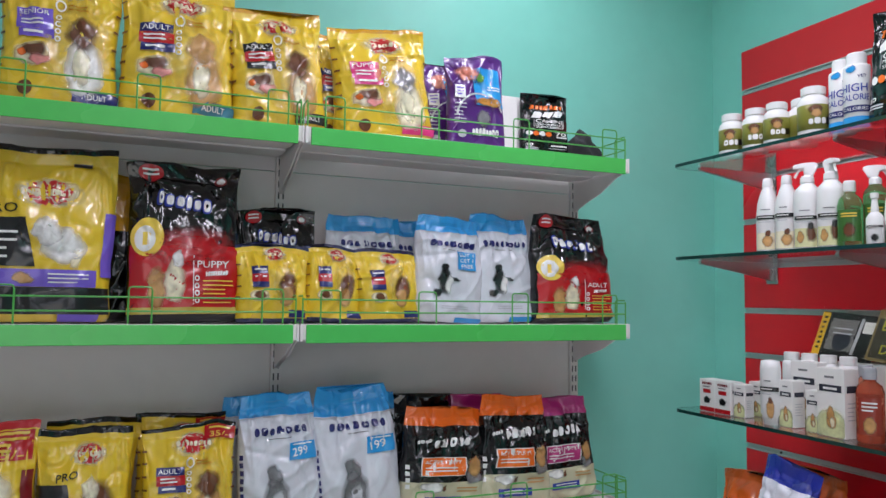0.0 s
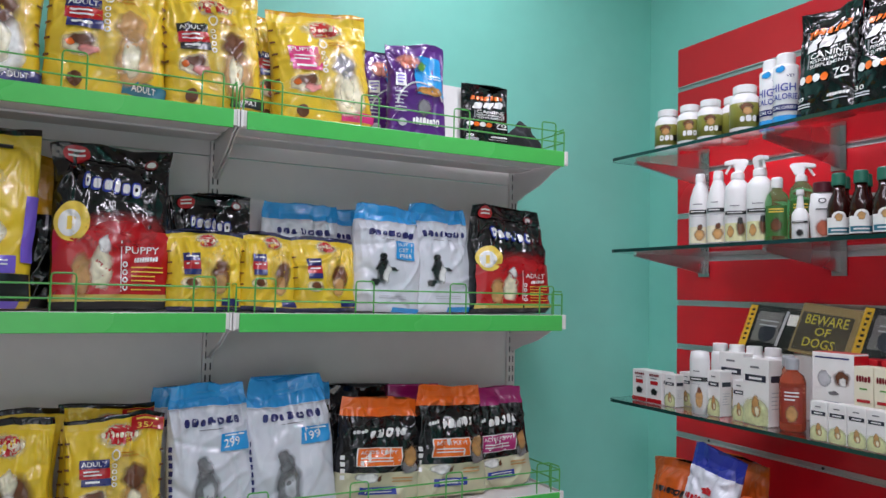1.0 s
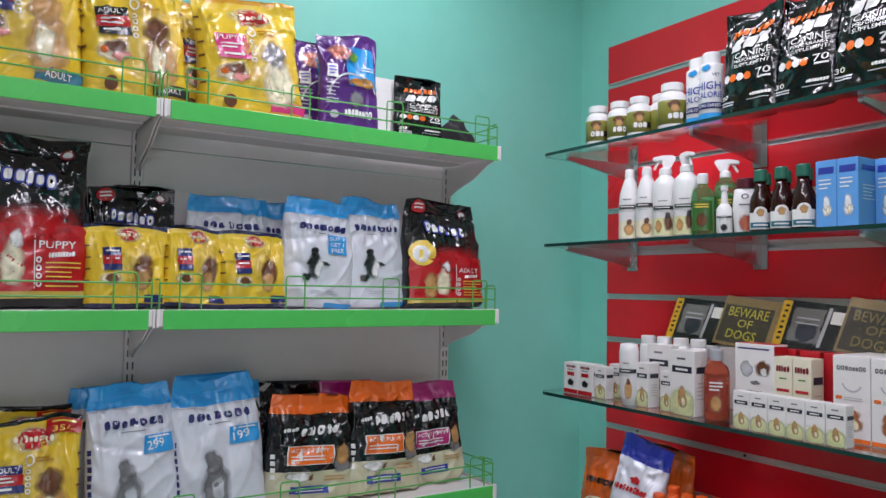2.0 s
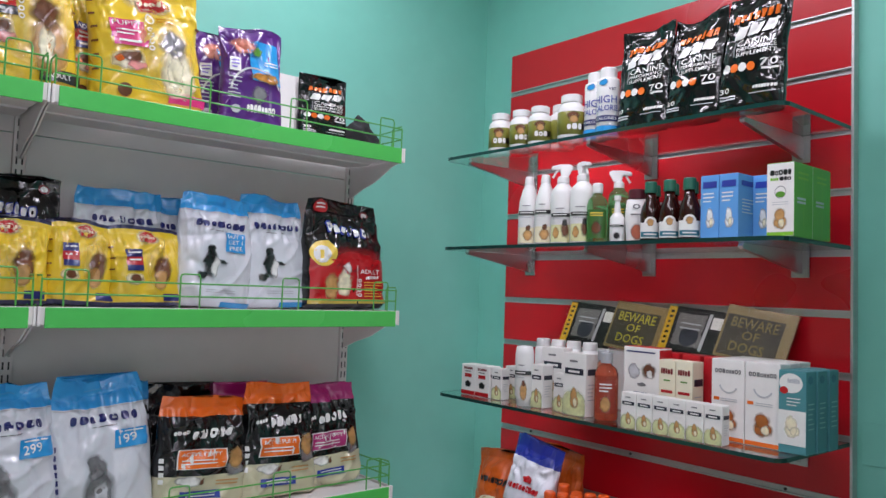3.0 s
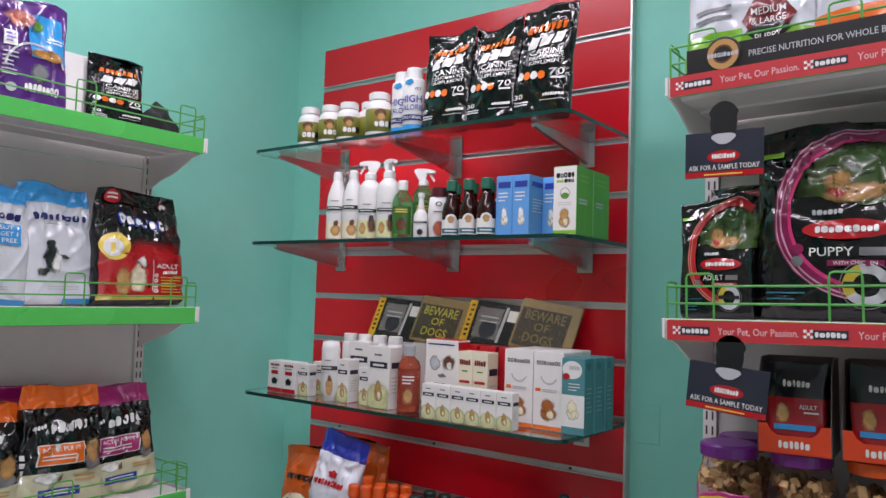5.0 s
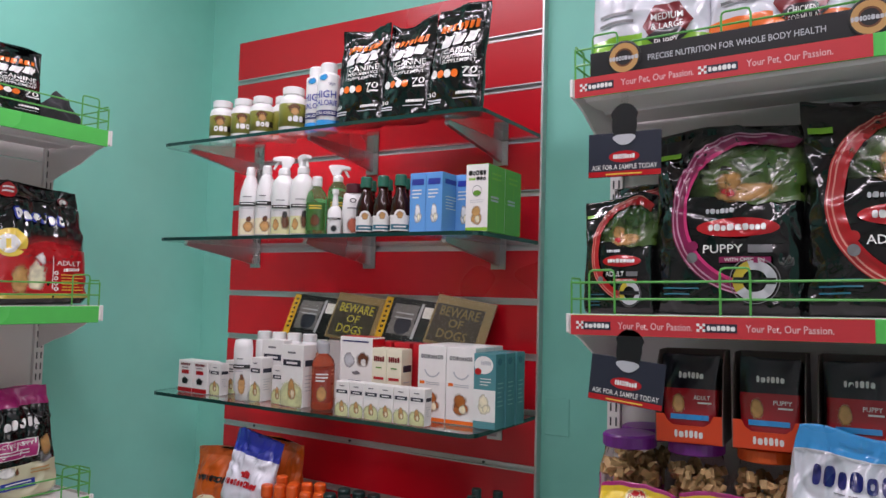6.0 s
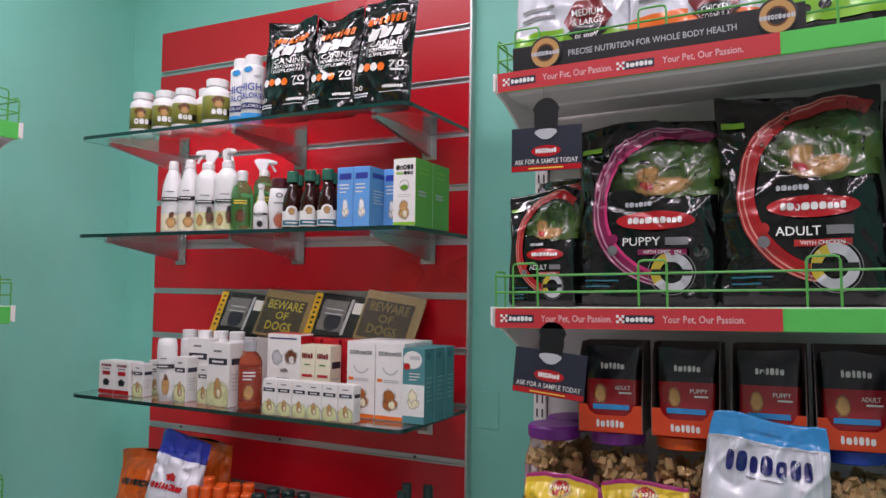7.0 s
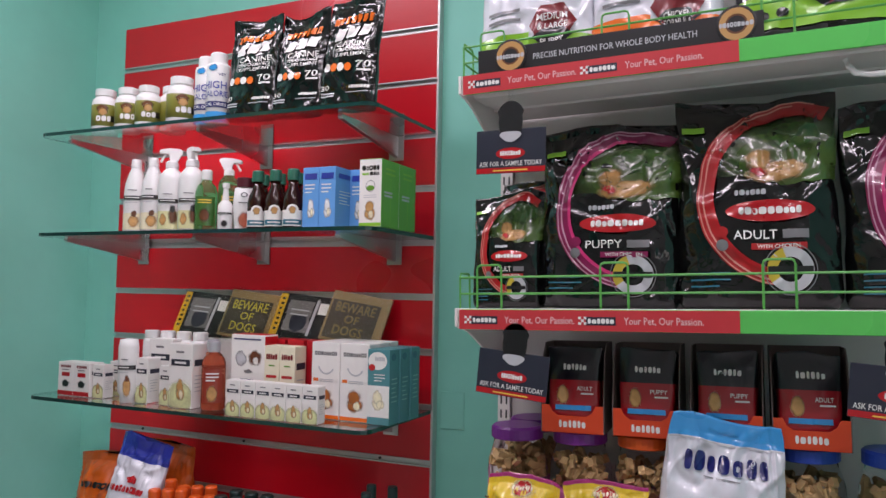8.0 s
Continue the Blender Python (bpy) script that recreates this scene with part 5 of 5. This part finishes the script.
        it = [("dark_field", rect_shape(-0.92, 0.72, 0.06, 0.86, 4, 4), card("sign_slate", 70, 66, 54), 1), ("lettering", text_shape("BEWARE", -0.08, 0.72, 1.35, 0.2), letters, 2), ("lettering", text_shape("OF", -0.1, 0.49, 0.5, 0.17), letters, 2), ("lettering", text_shape("DOGS", -0.12, 0.25, 1.0, 0.19), letters, 2)]
    prints(lambda u, v, off: Vector((u * w / 2, -off * 0.5, v * h)), ob, it)


for y, kind, roll in ((1.95, 0, 4), (1.775, 1, 6), (1.588, 0, 5), (1.415, 1, 8)):
    sign_pack(y, kind, roll)

# lowest glass shelf
# orange film darkened: the shade on these rear bags is in its colour
ORNG_SHADE = foil("shaded_orange", 206, 92, 20)
it = [("print_mark", word_shape(0, 0.56, 1.4, 0.055, 10, 0.3, 0.02, seed=3), iRED, 2), ("emblem", disc_shape(0.1, 0.67, 0.2, 0.03, wave=0.2, lobes=5), iRED, 2), ("picture", disc_shape(-0.15, 0.3, 0.4, 0.1, wave=0.1, lobes=4), iBLK, 2), ("small_print", lines_shape(0.3, 0.75, 0.45, 5, 0.05, 0.014), iBLUE, 2)]
bag(east(2.018, 1.935, Z4, -8, 6), "white and deep blue dog food bag", (0.182, 0.325, 0.09), [(0.82, WHT), (1, foil("royal_blue", 30, 44, 150))], it, 91, "bags on glass shelf")
it = [("print_mark", word_shape(0, 0.62, 1.2, 0.07, 7, 0.25), iBLK, 2), ("white_field", disc_shape(0, 0.25, 0.8, 0.22), iCRM, 1), ("picture", disc_shape(0.1, 0.25, 0.4, 0.14), iBRWN, 2)]
bag(east(2.175, 2.0, Z4, -4), "orange dog food bag behind white bag", (0.2, 0.258, 0.09), [(1, ORNG_SHADE)], it, 92, "bags on glass shelf")
bag(east(1.99, 2.06, Z4, -3), "orange dog food bag behind white bag", (0.2, 0.3, 0.08), [(1, ORNG_SHADE)], [], 93, "bags on glass shelf")
for k in range(9):
    y, x = 1.87 - 0.047 * (k % 5), 1.9 + 0.06 * (k // 5)
    h = 0.215 + 0.006 * (k % 3)
    bottle(east(y, x, Z4, 0), "orange shampoo bottle with ribbed cap", [(0.021, 0), (0.022, 0.003), (0.022, h - 0.06), (0.014, h - 0.04), (0.012, h - 0.03)], pORCAP, [(0.016, h - 0.032), (0.0165, h - 0.03), (0.0165, h - 0.004), (0.014, h)], pORCAP, [], round_face(0.0225, 1, 0.15), "orange capped bottles")
for k in range(6):
    y, x = 1.645 - 0.05 * (k % 3), 1.9 + 0.06 * (k // 3)
    bottle(east(y, x, Z4, 0), "dark green shampoo bottle with black cap", [(0.022, 0), (0.023, 0.003), (0.023, 0.165), (0.014, 0.185), (0.013, 0.195)], pDKGRN, [(0.017, 0.193), (0.0175, 0.195), (0.0175, 0.222), (0.015, 0.226)], pDKGRN, [], round_face(0.0225, 1, 0.15), "dark green bottles")
for y, x in ((1.27, 2.02), (1.245, 1.95), (1.215, 2.03)):
    bottle(east(y, x, Z4, 0), "dark green shampoo bottle with black cap", [(0.018, 0), (0.019, 0.003), (0.019, 0.2), (0.01, 0.225), (0.01, 0.24)], pDKGRN, [(0.012, 0.238), (0.0125, 0.24), (0.0125, 0.268), (0.011, 0.272)], pDKGRN, [], round_face(0.0225, 1, 0.15), "dark green bottles")

# ---- the gondola on the east wall ----
SREF = card("strip_red", 200, 56, 62)
for z in (B_TOP, B_MID):
    ob = thing("shelf_strip_sticker", pose(BX - 0.0056, BY0, z, 0, -SAG, -90) @ pose(0.012, 0, -0.0365), "red slogan sticker on green price strip", "sticker", "slogan stickers")
    W, H = 0.48, 0.0355
    part("sticker", box((0, -0.0009, 0), (W, 0.0, H)), SREF, ob)
    fld = lambda u, v, off: Vector(((u + 1) / 2 * W, -0.0009 - off * 0.4, v * H))
    it = []
    for a in (0.0, 0.44):
        c = lambda f: 2 * (a + f) - 1
        it += [("print_mark", rect_shape(c(0.05), c(0.155), 0.28, 0.68, 4, 1), cNAVY, 1), ("small_print", word_shape(c(0.103), 0.36, 0.19, 0.24, 6, 0.3), iWHT, 3), ("lettering", text_shape("Your Pet, Our Passion.", c(0.315), 0.47, 0.53, 0.4), ink("sticker_pale", 232, 190, 190), 1)]
        it += [("emblem", rect_shape(c(0.022 + 0.01 * i), c(0.032 + 0.01 * i), 0.3 + 0.13 * j, 0.43 + 0.13 * j, 1, 1), iWHT, 1) for i in range(3) for j in range(3) if (i + j) % 2 == 0]
    prints(fld, ob, it)
# nutrition board behind the top guard
ob = thing("nutrition_board", pose(BX + 0.0004, BY0, B_TOP + 0.001, 0, -SAG, -90) @ pose(0.04, 0, 0), "dark nutrition slogan board behind shelf guard", "board")
part("board", box((0, 0, 0), (0.49, 0.003, 0.044), 0.0008), cBLK, ob)
prints(lambda u, v, off: Vector((0.245 + u * 0.245, -off * 0.4, v * 0.044)), ob, [("lettering", text_shape("PRECISE NUTRITION FOR WHOLE BODY HEALTH", 0.01, 0.45, 1.15, 0.25), iSILV, 1)])
for x in (0.064, 0.449):
    seal_ = part("badge", lathe([(0.029, 0.0), (0.031, 0.0005), (0.031, 0.0015), (0.029, 0.002)], 32), cBLK, ob, "round dark badge with tan ring")
    seal_.matrix_local = pose(x, -0.0006, 0.026, 90)
    prints(lambda u, v, off: Vector((u * 0.031, (v - 0.5) * 0.062, 0.002 + off * 0.3)), seal_, [("ring_mark", disc_shape(0, 0.5, 0.86, 0.43, 32, 2, 0.62), iTAN, 0), ("ring_mark", disc_shape(0, 0.5, 0.55, 0.27, 32, 2, 0.8), iBRWN, 0), ("print_mark", word_shape(0, 0.42, 1.7, 0.13, 9, 0.25), iSILV, 2)])


def arc_bag(place, size, seed, ring, words, label, **form):
    """Black bag with a sweeping coloured ring, green meadow field and red oval mark."""
    ring_dark = ink("ring_magenta", 138, 16, 78) if ring is iPINK else ink("ring_red", 176, 24, 28)
    ring_pale = ink("ring_pale_pink", 206, 150, 176) if ring is iPINK else ink("ring_pale_red", 214, 140, 128)
    it = [("picture", disc_shape(0.42, 0.55, 0.98, 0.37, 40, 12, 0, 0, 1, 0, 0.02, 0.47), ink("meadow", 62, 90, 30), 1), ("picture", disc_shape(0.5, 0.8, 0.46, 0.1), ink("leaf", 46, 84, 28), 2),
          ("ring_band", disc_shape(0.38, 0.53, 1.12, 0.44, 72, 6, 0.84, 0, 1, 0, 0.17, 0.73), ring_dark, 2), ("ring_band", disc_shape(0.4, 0.53, 1.12, 0.44, 72, 1, 0.985, 0, 1, 0, 0.2, 0.72), ring_pale, 4), ("ring_band", disc_shape(0.42, 0.53, 1.08, 0.425, 72, 1, 0.98, 0, 1, 0, 0.24, 0.72), ring_pale, 4), ("ring_band", disc_shape(0.44, 0.53, 1.0, 0.39, 72, 2, 0.955, 0, 1, 0, 0.26, 0.71), ring, 4),
          ("picture", disc_shape(0.3, 0.62, 0.42, 0.055, wave=0.06, lobes=5), iTAN, 4), ("picture", disc_shape(0.05, 0.68, 0.18, 0.06, wave=0.06, lobes=5), iTAN, 5), ("picture", disc_shape(0.06, 0.615, 0.1, 0.03), iRED, 6),
          ("oval_mark", disc_shape(0.18, 0.435, 0.54, 0.05), iRED, 5), ("print_mark", word_shape(0.18, 0.418, 0.76, 0.034, 9, 0.25, seed=4), iWHT, 7), ("small_print", word_shape(-0.05, 0.51, 0.4, 0.026, 6, 0.25), iSILV, 5),
          ("lettering", text_shape(words, 0.0, 0.325, 0.52, 0.042), iWHT, 5), ("small_print", rect_shape(0.32, 0.62, 0.305, 0.345, 2, 1), iGREY, 5), ("printed_panel", rect_shape(-0.05, 0.6, 0.255, 0.285, 6, 1), ring_dark, 5), ("lettering", text_shape("WITH CHICKEN", 0.27, 0.27, 0.5, 0.018), iWHT, 7),
          ("badge", disc_shape(-0.4, 0.34, 0.075, 0.027), ring_dark, 6), ("badge", disc_shape(-0.4, 0.28, 0.075, 0.027), iGREY, 6), ("badge", disc_shape(0.4, 0.165, 0.27, 0.1, 36, 4, 0.55), iSILV, 6), ("badge", disc_shape(0.4, 0.165, 0.27, 0.1, 16, 4, 0.55, 0, 1, 0, 0.3, 0.6), ink("ochre", 196, 176, 60), 7), ("badge", disc_shape(0.4, 0.165, 0.31, 0.115, 40, 1, 0.96), iGREY, 6), ("print_mark", rect_shape(0.14, 0.66, 0.15, 0.18), iBLK, 8),
          ("yellow_tag", rect_shape(-0.92, -0.62, 0.84, 0.87, 3, 1), iLIME, 3), ("small_print", lines_shape(-0.8, -0.3, 0.15, 4, 0.03, 0.008), iTEAL, 3)]
    return bag(place, label, size, [(1.0, BLK)], it, seed, "black ringed food bags", seal=0.955, **{"wrinkle": 0.8, **form})


arc_bag(eastb(0.806, 1.71, B_MID, -4), (0.142, 0.22, 0.06), 101, iRED, "ADULT", "small black food bag with red ring", curl=0.006)
arc_bag(eastb(0.775, 1.79, B_MID, -3), (0.15, 0.255, 0.06), 102, iRED, "ADULT", "small black food bag behind another")
arc_bag(eastb(0.617, 1.725, B_MID, -5, 1), (0.258, 0.342, 0.09), 103, iPINK, "PUPPY", "large black puppy food bag with magenta ring")
arc_bag(eastb(0.364, 1.725, B_MID, -5, 0), (0.262, 0.366, 0.095), 104, iRED, "ADULT", "large black adult food bag with red ring")
arc_bag(eastb(0.112, 1.735, B_MID, -5), (0.245, 0.337, 0.085), 105, iPINK, "PUPPY", "large black puppy food bag with magenta ring")


def hex_bag(place, size, seed, base, foot, lines, hexm, label):
    it = [("colour_field", rect_shape(-0.97, -0.05, 0.08, 0.24), foot, 1), ("colour_field", rect_shape(-0.05, 0.97, 0.08, 0.2), foot, 1), ("hexagon", hex_shape(0.35, 0.27, 0.4, 0.12), hexm, 3), ("hexagon", hex_shape(0.35, 0.2, 0.34, 0.05), iBLK, 4), ("small_print", lines_shape(-0.8, -0.2, 0.36, 2, 0.05, 0.016), iGREY, 3), ("badge", disc_shape(-0.6, 0.14, 0.08, 0.025), iBLK, 4), ("badge", disc_shape(-0.35, 0.15, 0.08, 0.025), iBLK, 4), ("print_mark", rect_shape(-0.97, 0.2, 0.0, 0.07, 8, 2), iBLK, 2), ("print_mark", rect_shape(-0.8, 0.8, 0.55, 0.68, 8, 3), hexm, 2)]
    it += [("lettering", text_shape(w, 0.35, v, wd, 0.036), iWHT, 6) for w, v, wd in lines]
    return bag(place, label, size, [(1.0, base)], it, seed, "upper shelf bags")


hex_bag(eastb(0.755, 1.725, B_TOP, -5), (0.235, 0.36, 0.09), 111, WHT, iLIME, (("MEDIUM", 0.305, 0.5), ("& LARGE", 0.255, 0.5), ("PUPPY", 0.17, 0.4)), iDKRED, "white and lime puppy food bag with maroon hexagon")
hex_bag(eastb(0.53, 1.725, B_TOP, -5), (0.25, 0.36, 0.09), 112, WHT, iORNG, (("CHICKEN", 0.21, 0.4), ("FORMULA", 0.17, 0.4)), iDKRED, "white and orange food bag with maroon hexagon")
hex_bag(eastb(0.28, 1.73, B_TOP, -5), (0.24, 0.36, 0.09), 113, BLK, iLIME, (), iDKRED, "black and lime food bag on upper shelf")


def hang_tag(y, z, roll):
    """A shelf wobbler: a plain dark card with a rounded emblem above it, on a clear strip."""
    ob = thing("hanging_tag", pose(BX - 0.004, y, z, 0, 0, -90) @ pose(0, 0, 0, 0, roll, 0), "dark sample card hanging from shelf lip", "hanging tag", "sample tags")
    w, h = 0.132, 0.08
    part("card", box((-w / 2, -0.0012, 0), (w / 2, 0, h), 0.0005), cNAVY, ob)
    it = [("foot_band", rect_shape(-0.99, 0.99, 0.01, 0.13, 4, 1), iRED, 1), ("oval_mark", disc_shape(0, 0.45, 0.42, 0.13), iRED, 1), ("print_mark", word_shape(0, 0.4, 0.6, 0.11, 9, 0.25), iWHT, 3), ("lettering", text_shape("ASK FOR A SAMPLE TODAY", 0, 0.22, 1.8, 0.11), iWHT, 1), ("small_print", lines_shape(-0.5, 0.5, 0.05, 1, 0.02, 0.03), iPALE, 3)]
    prints(lambda u, v, off: Vector((u * w / 2, -0.0012 - off * 0.3, v * h)), ob, it)
    bm = bmesh.new()
    ring = [(0.024 * math.cos(a * math.tau / 24) * (1.2 if math.sin(a * math.tau / 24) > 0.3 else 0.95), 0.038 * math.sin(a * math.tau / 24)) for a in range(24)]
    lo = [bm.verts.new((x, -0.0025, h + 0.014 + z2)) for x, z2 in ring]
    hi = [bm.verts.new((x, -0.0013, h + 0.014 + z2)) for x, z2 in ring]
    bm.faces.new(lo), bm.faces.new(hi[::-1])
    for k in range(24):
        bm.faces.new((lo[k], hi[k], hi[(k + 1) % 24], lo[(k + 1) % 24]))
    bmesh.ops.recalc_face_normals(bm, faces=bm.faces)
    em = part("emblem", bm, cBLK, ob, "plain black rounded emblem")
    prints(lambda u, v, off: Vector((u * w / 2, -0.0026 - off * 0.3, v * h)), ob, [("white_spot", disc_shape(0.0, 0.84, 0.3, 0.12, wave=0.12, lobes=3), iSILV, 0)])
    part("strip", box((-0.006, 0.0002, 0.02), (0.006, 0.0008, 0.156)), clear("clear_strip", (0.95, 0.95, 0.95, 1), 0.1, 1.1), ob)
    return ob


hang_tag(0.773, 1.779, 0)
hang_tag(0.768, 1.378, 5)
hang_tag(0.175, 1.385, 4)
# white plastic hook under the upper shelf
ob = thing("shelf_hook", pose(BX + 0.03, 0.2, B_TOP - 0.04, 0, 0, -90), "white plastic hook under upper shelf", "hook")
part("hook", tube([(-0.035, 0, 0.012), (-0.03, 0, 0.0), (-0.02, 0, -0.012), (0.0, 0, -0.016), (0.05, 0, -0.016)], 0.005), pWHT, ob)


def jar(place, lid, band, seed, label):
    """A clear jar full of biscuits with a screw lid."""
    ob = thing("treat_jar", place, label, "jar", "treat jars")
    r, h = 0.058, 0.213
    part("jar_body", lathe([(r * 0.9, 0), (r, 0.008), (r, 0.15), (r * 0.97, 0.17), (r * 0.82, 0.195), (r * 0.78, h)], 32), clear("clear_jar", (0.97, 0.97, 0.97, 1), 0.03, 1.08), ob, "", True).visible_shadow = False
    part("lid", lathe([(r * 0.84, h - 0.004), (r * 0.87, h - 0.002), (r * 0.87, h + 0.0165), (r * 0.8, h + 0.0205)], 32), lid, ob, "screw lid")
    part("label_band", lathe([(r + 0.0003, 0.02), (r + 0.0008, 0.021), (r + 0.0008, 0.115), (r + 0.0003, 0.116)], 32), plastic("jar_label", 226, 220, 222), ob, "", True)
    part("label_edge", lathe([(r + 0.0009, 0.098), (r + 0.0013, 0.099), (r + 0.0013, 0.124), (r + 0.0009, 0.125)], 32), band, ob, "", True)
    prints(round_face(r + 0.001, 1, h), ob, [("print_mark", word_shape(0, 0.38, 1.2, 0.07, 7, 0.3), iNAVY, 2)])
    rnd = random.Random(seed)
    bm = bmesh.new()
    for _ in range(230):
        a, q, z = rnd.uniform(0, math.tau), math.sqrt(rnd.uniform(0.3, 1)) * (r - 0.012), rnd.uniform(0.012, 0.182)
        k = bmesh.ops.create_cube(bm, size=1.0)["verts"]
        m = Matrix.Translation((q * math.cos(a), q * math.sin(a), z)) @ Euler([rnd.uniform(0, 6.28) for _ in range(3)]).to_matrix().to_4x4() @ Matrix.Diagonal((rnd.uniform(0.014, 0.02), rnd.uniform(0.01, 0.014), 0.007, 1))
        bmesh.ops.transform(bm, matrix=m, verts=k)
    tagged(part("biscuits", bm, material("biscuit", lin(184, 152, 104), 0.75, 0, 0.25, 60, 0.2, 300), ob), "", "", "", "stuff")
    return ob


for k, (y, x, lid, band) in enumerate(((0.795, 1.76, pPURP, ink("jar_pink", 196, 90, 150)), (0.79, 1.86, pPURP, ink("jar_pink", 196, 90, 150)), (0.672, 1.765, pPURP, ink("jar_pink", 196, 90, 150)), (0.55, 1.765, pORCAP, ink("jar_pink", 196, 90, 150)), (0.425, 1.765, pORCAP, iSKY), (0.285, 1.765, pBLUE, iSKY), (0.155, 1.765, pBLUE, iSKY))):
    jar(eastb(y, x, B_LOW, 0), lid, band, 200 + k, "clear jar of biscuits with coloured lid")


def display_box(y, turn, words):
    """An open counter box of food sachets standing on a jar's lid."""
    ob = thing("display_box", eastb(y, 1.705, B_LOW + 0.2335, 0, 0, turn), "orange counter box holding food sachets", "display box", "display boxes")
    w, d, h, f = 0.113, 0.1, 0.162, 0.05
    part("base", box((-w / 2, 0, 0), (w / 2, d, 0.002)), cORNG, ob)
    bm = bmesh.new()
    top = [(-w / 2, f), (-w / 2 + 0.014, f), (-w / 2 + 0.02, f - 0.012), (-w / 2 + 0.03, f - 0.019), (w / 2 - 0.03, f - 0.019), (w / 2 - 0.02, f - 0.012), (w / 2 - 0.014, f), (w / 2, f)]
    lo = [bm.verts.new((x, 0.0, 0.0)) for x, _ in top]
    hi = [bm.verts.new((x, 0.0, z)) for x, z in top]
    for a in range(len(top) - 1):
        bm.faces.new((lo[a], lo[a + 1], hi[a + 1], hi[a]))
    g = bmesh.ops.extrude_face_region(bm, geom=list(bm.faces))
    bmesh.ops.translate(bm, vec=(0, 0.0015, 0), verts=[v for v in g["geom"] if isinstance(v, bmesh.types.BMVert)])
    bmesh.ops.recalc_face_normals(bm, faces=bm.faces)
    part("front_panel", bm, cORNG, ob)
    for x0, x1 in ((-w / 2 - 0.0015, -w / 2), (w / 2, w / 2 + 0.0015)):
        part("side_panel", prism([(0, 0), (0, f), (0.02, h * 0.86), (0.04, h), (d, h), (d, 0)], x0, x1), card("box_side", 104, 90, 86), ob, "dark printed side panel")
    part("back_panel", box((-w / 2, d, 0), (w / 2, d + 0.0015, h)), card("box_side", 104, 90, 86), ob)
    prints(lambda u, v, off: Vector((u * w / 2, -off * 0.4, v * f)), ob, [("print_mark", word_shape(0, 0.2, 0.9, 0.26, 6, 0.5), iWHT, 1)])
    for k in range(4):
        s = BagForm(w - 0.014, 0.152 - 0.004 * k, 0.02, 300 + k + int(y * 100), 0.95, 0, 0.002)
        sachet = part("sachet", s.mesh([0.6, 1.0], 18, 20), (foil("sachet_red", 170, 24, 36), foil("sachet_dark", 22, 22, 32)), ob, "small dark and red food sachet", True)
        sachet.location = (0, 0.016 + 0.024 * k, 0.003)
        sachet.rotation_euler = (radians(-6), 0, 0)
        if k == 0:
            prints(lambda u, v, off: s.point(u, v, off + 0.0008, True), sachet, [("print_mark", word_shape(0.05, 0.72, 0.95, 0.075, 6, 0.5), iWHT, 1), ("lettering", text_shape(words, 0.45, 0.5, 0.6, 0.05), iWHT, 1), ("small_print", lines_shape(0.3, 0.8, 0.43, 1, 0.04, 0.02), iWHT, 1), ("picture", disc_shape(-0.4, 0.42, 0.26, 0.12, wave=0.06, lobes=5), iTAN, 1), ("foot_band", rect_shape(-0.7, 0.7, 0.24, 0.3, 8, 2), iSKY, 1)])
    return ob


for y, turn, words in ((0.677, 2, "ADULT"), (0.546, 0, "PUPPY"), (0.413, -1, "PUPPY"), (0.284, 3, "ADULT")):
    display_box(y, turn, words)
small_yellow(eastb(0.765, 1.665, B_LOW, -5, 3), (0.135, 0.156, 0.05), 121, "small yellow bag with magenta top", MAGE)
small_yellow(eastb(0.606, 1.665, B_LOW, -5, -1), (0.148, 0.162, 0.05), 122, "small yellow bag with magenta top", MAGE)
white_blue_bag(eastb(0.43, 1.665, B_LOW, -5, 5, 2), (0.2, 0.276, 0.075), 123, "white and blue food bag before treat jars", "", False, iBLK, 0.87, (0.7, 0.105))

# blank cover plate on the east wall
ob = thing("cover_plate", pose(EAST, 1.14, 1.24, 0, 0, -90), "painted over blank cover plate on wall", "wall plate")
part("plate", box((-0.035, -0.003, -0.05), (0.035, 0.0, 0.05), 0.0015), WALL, ob)
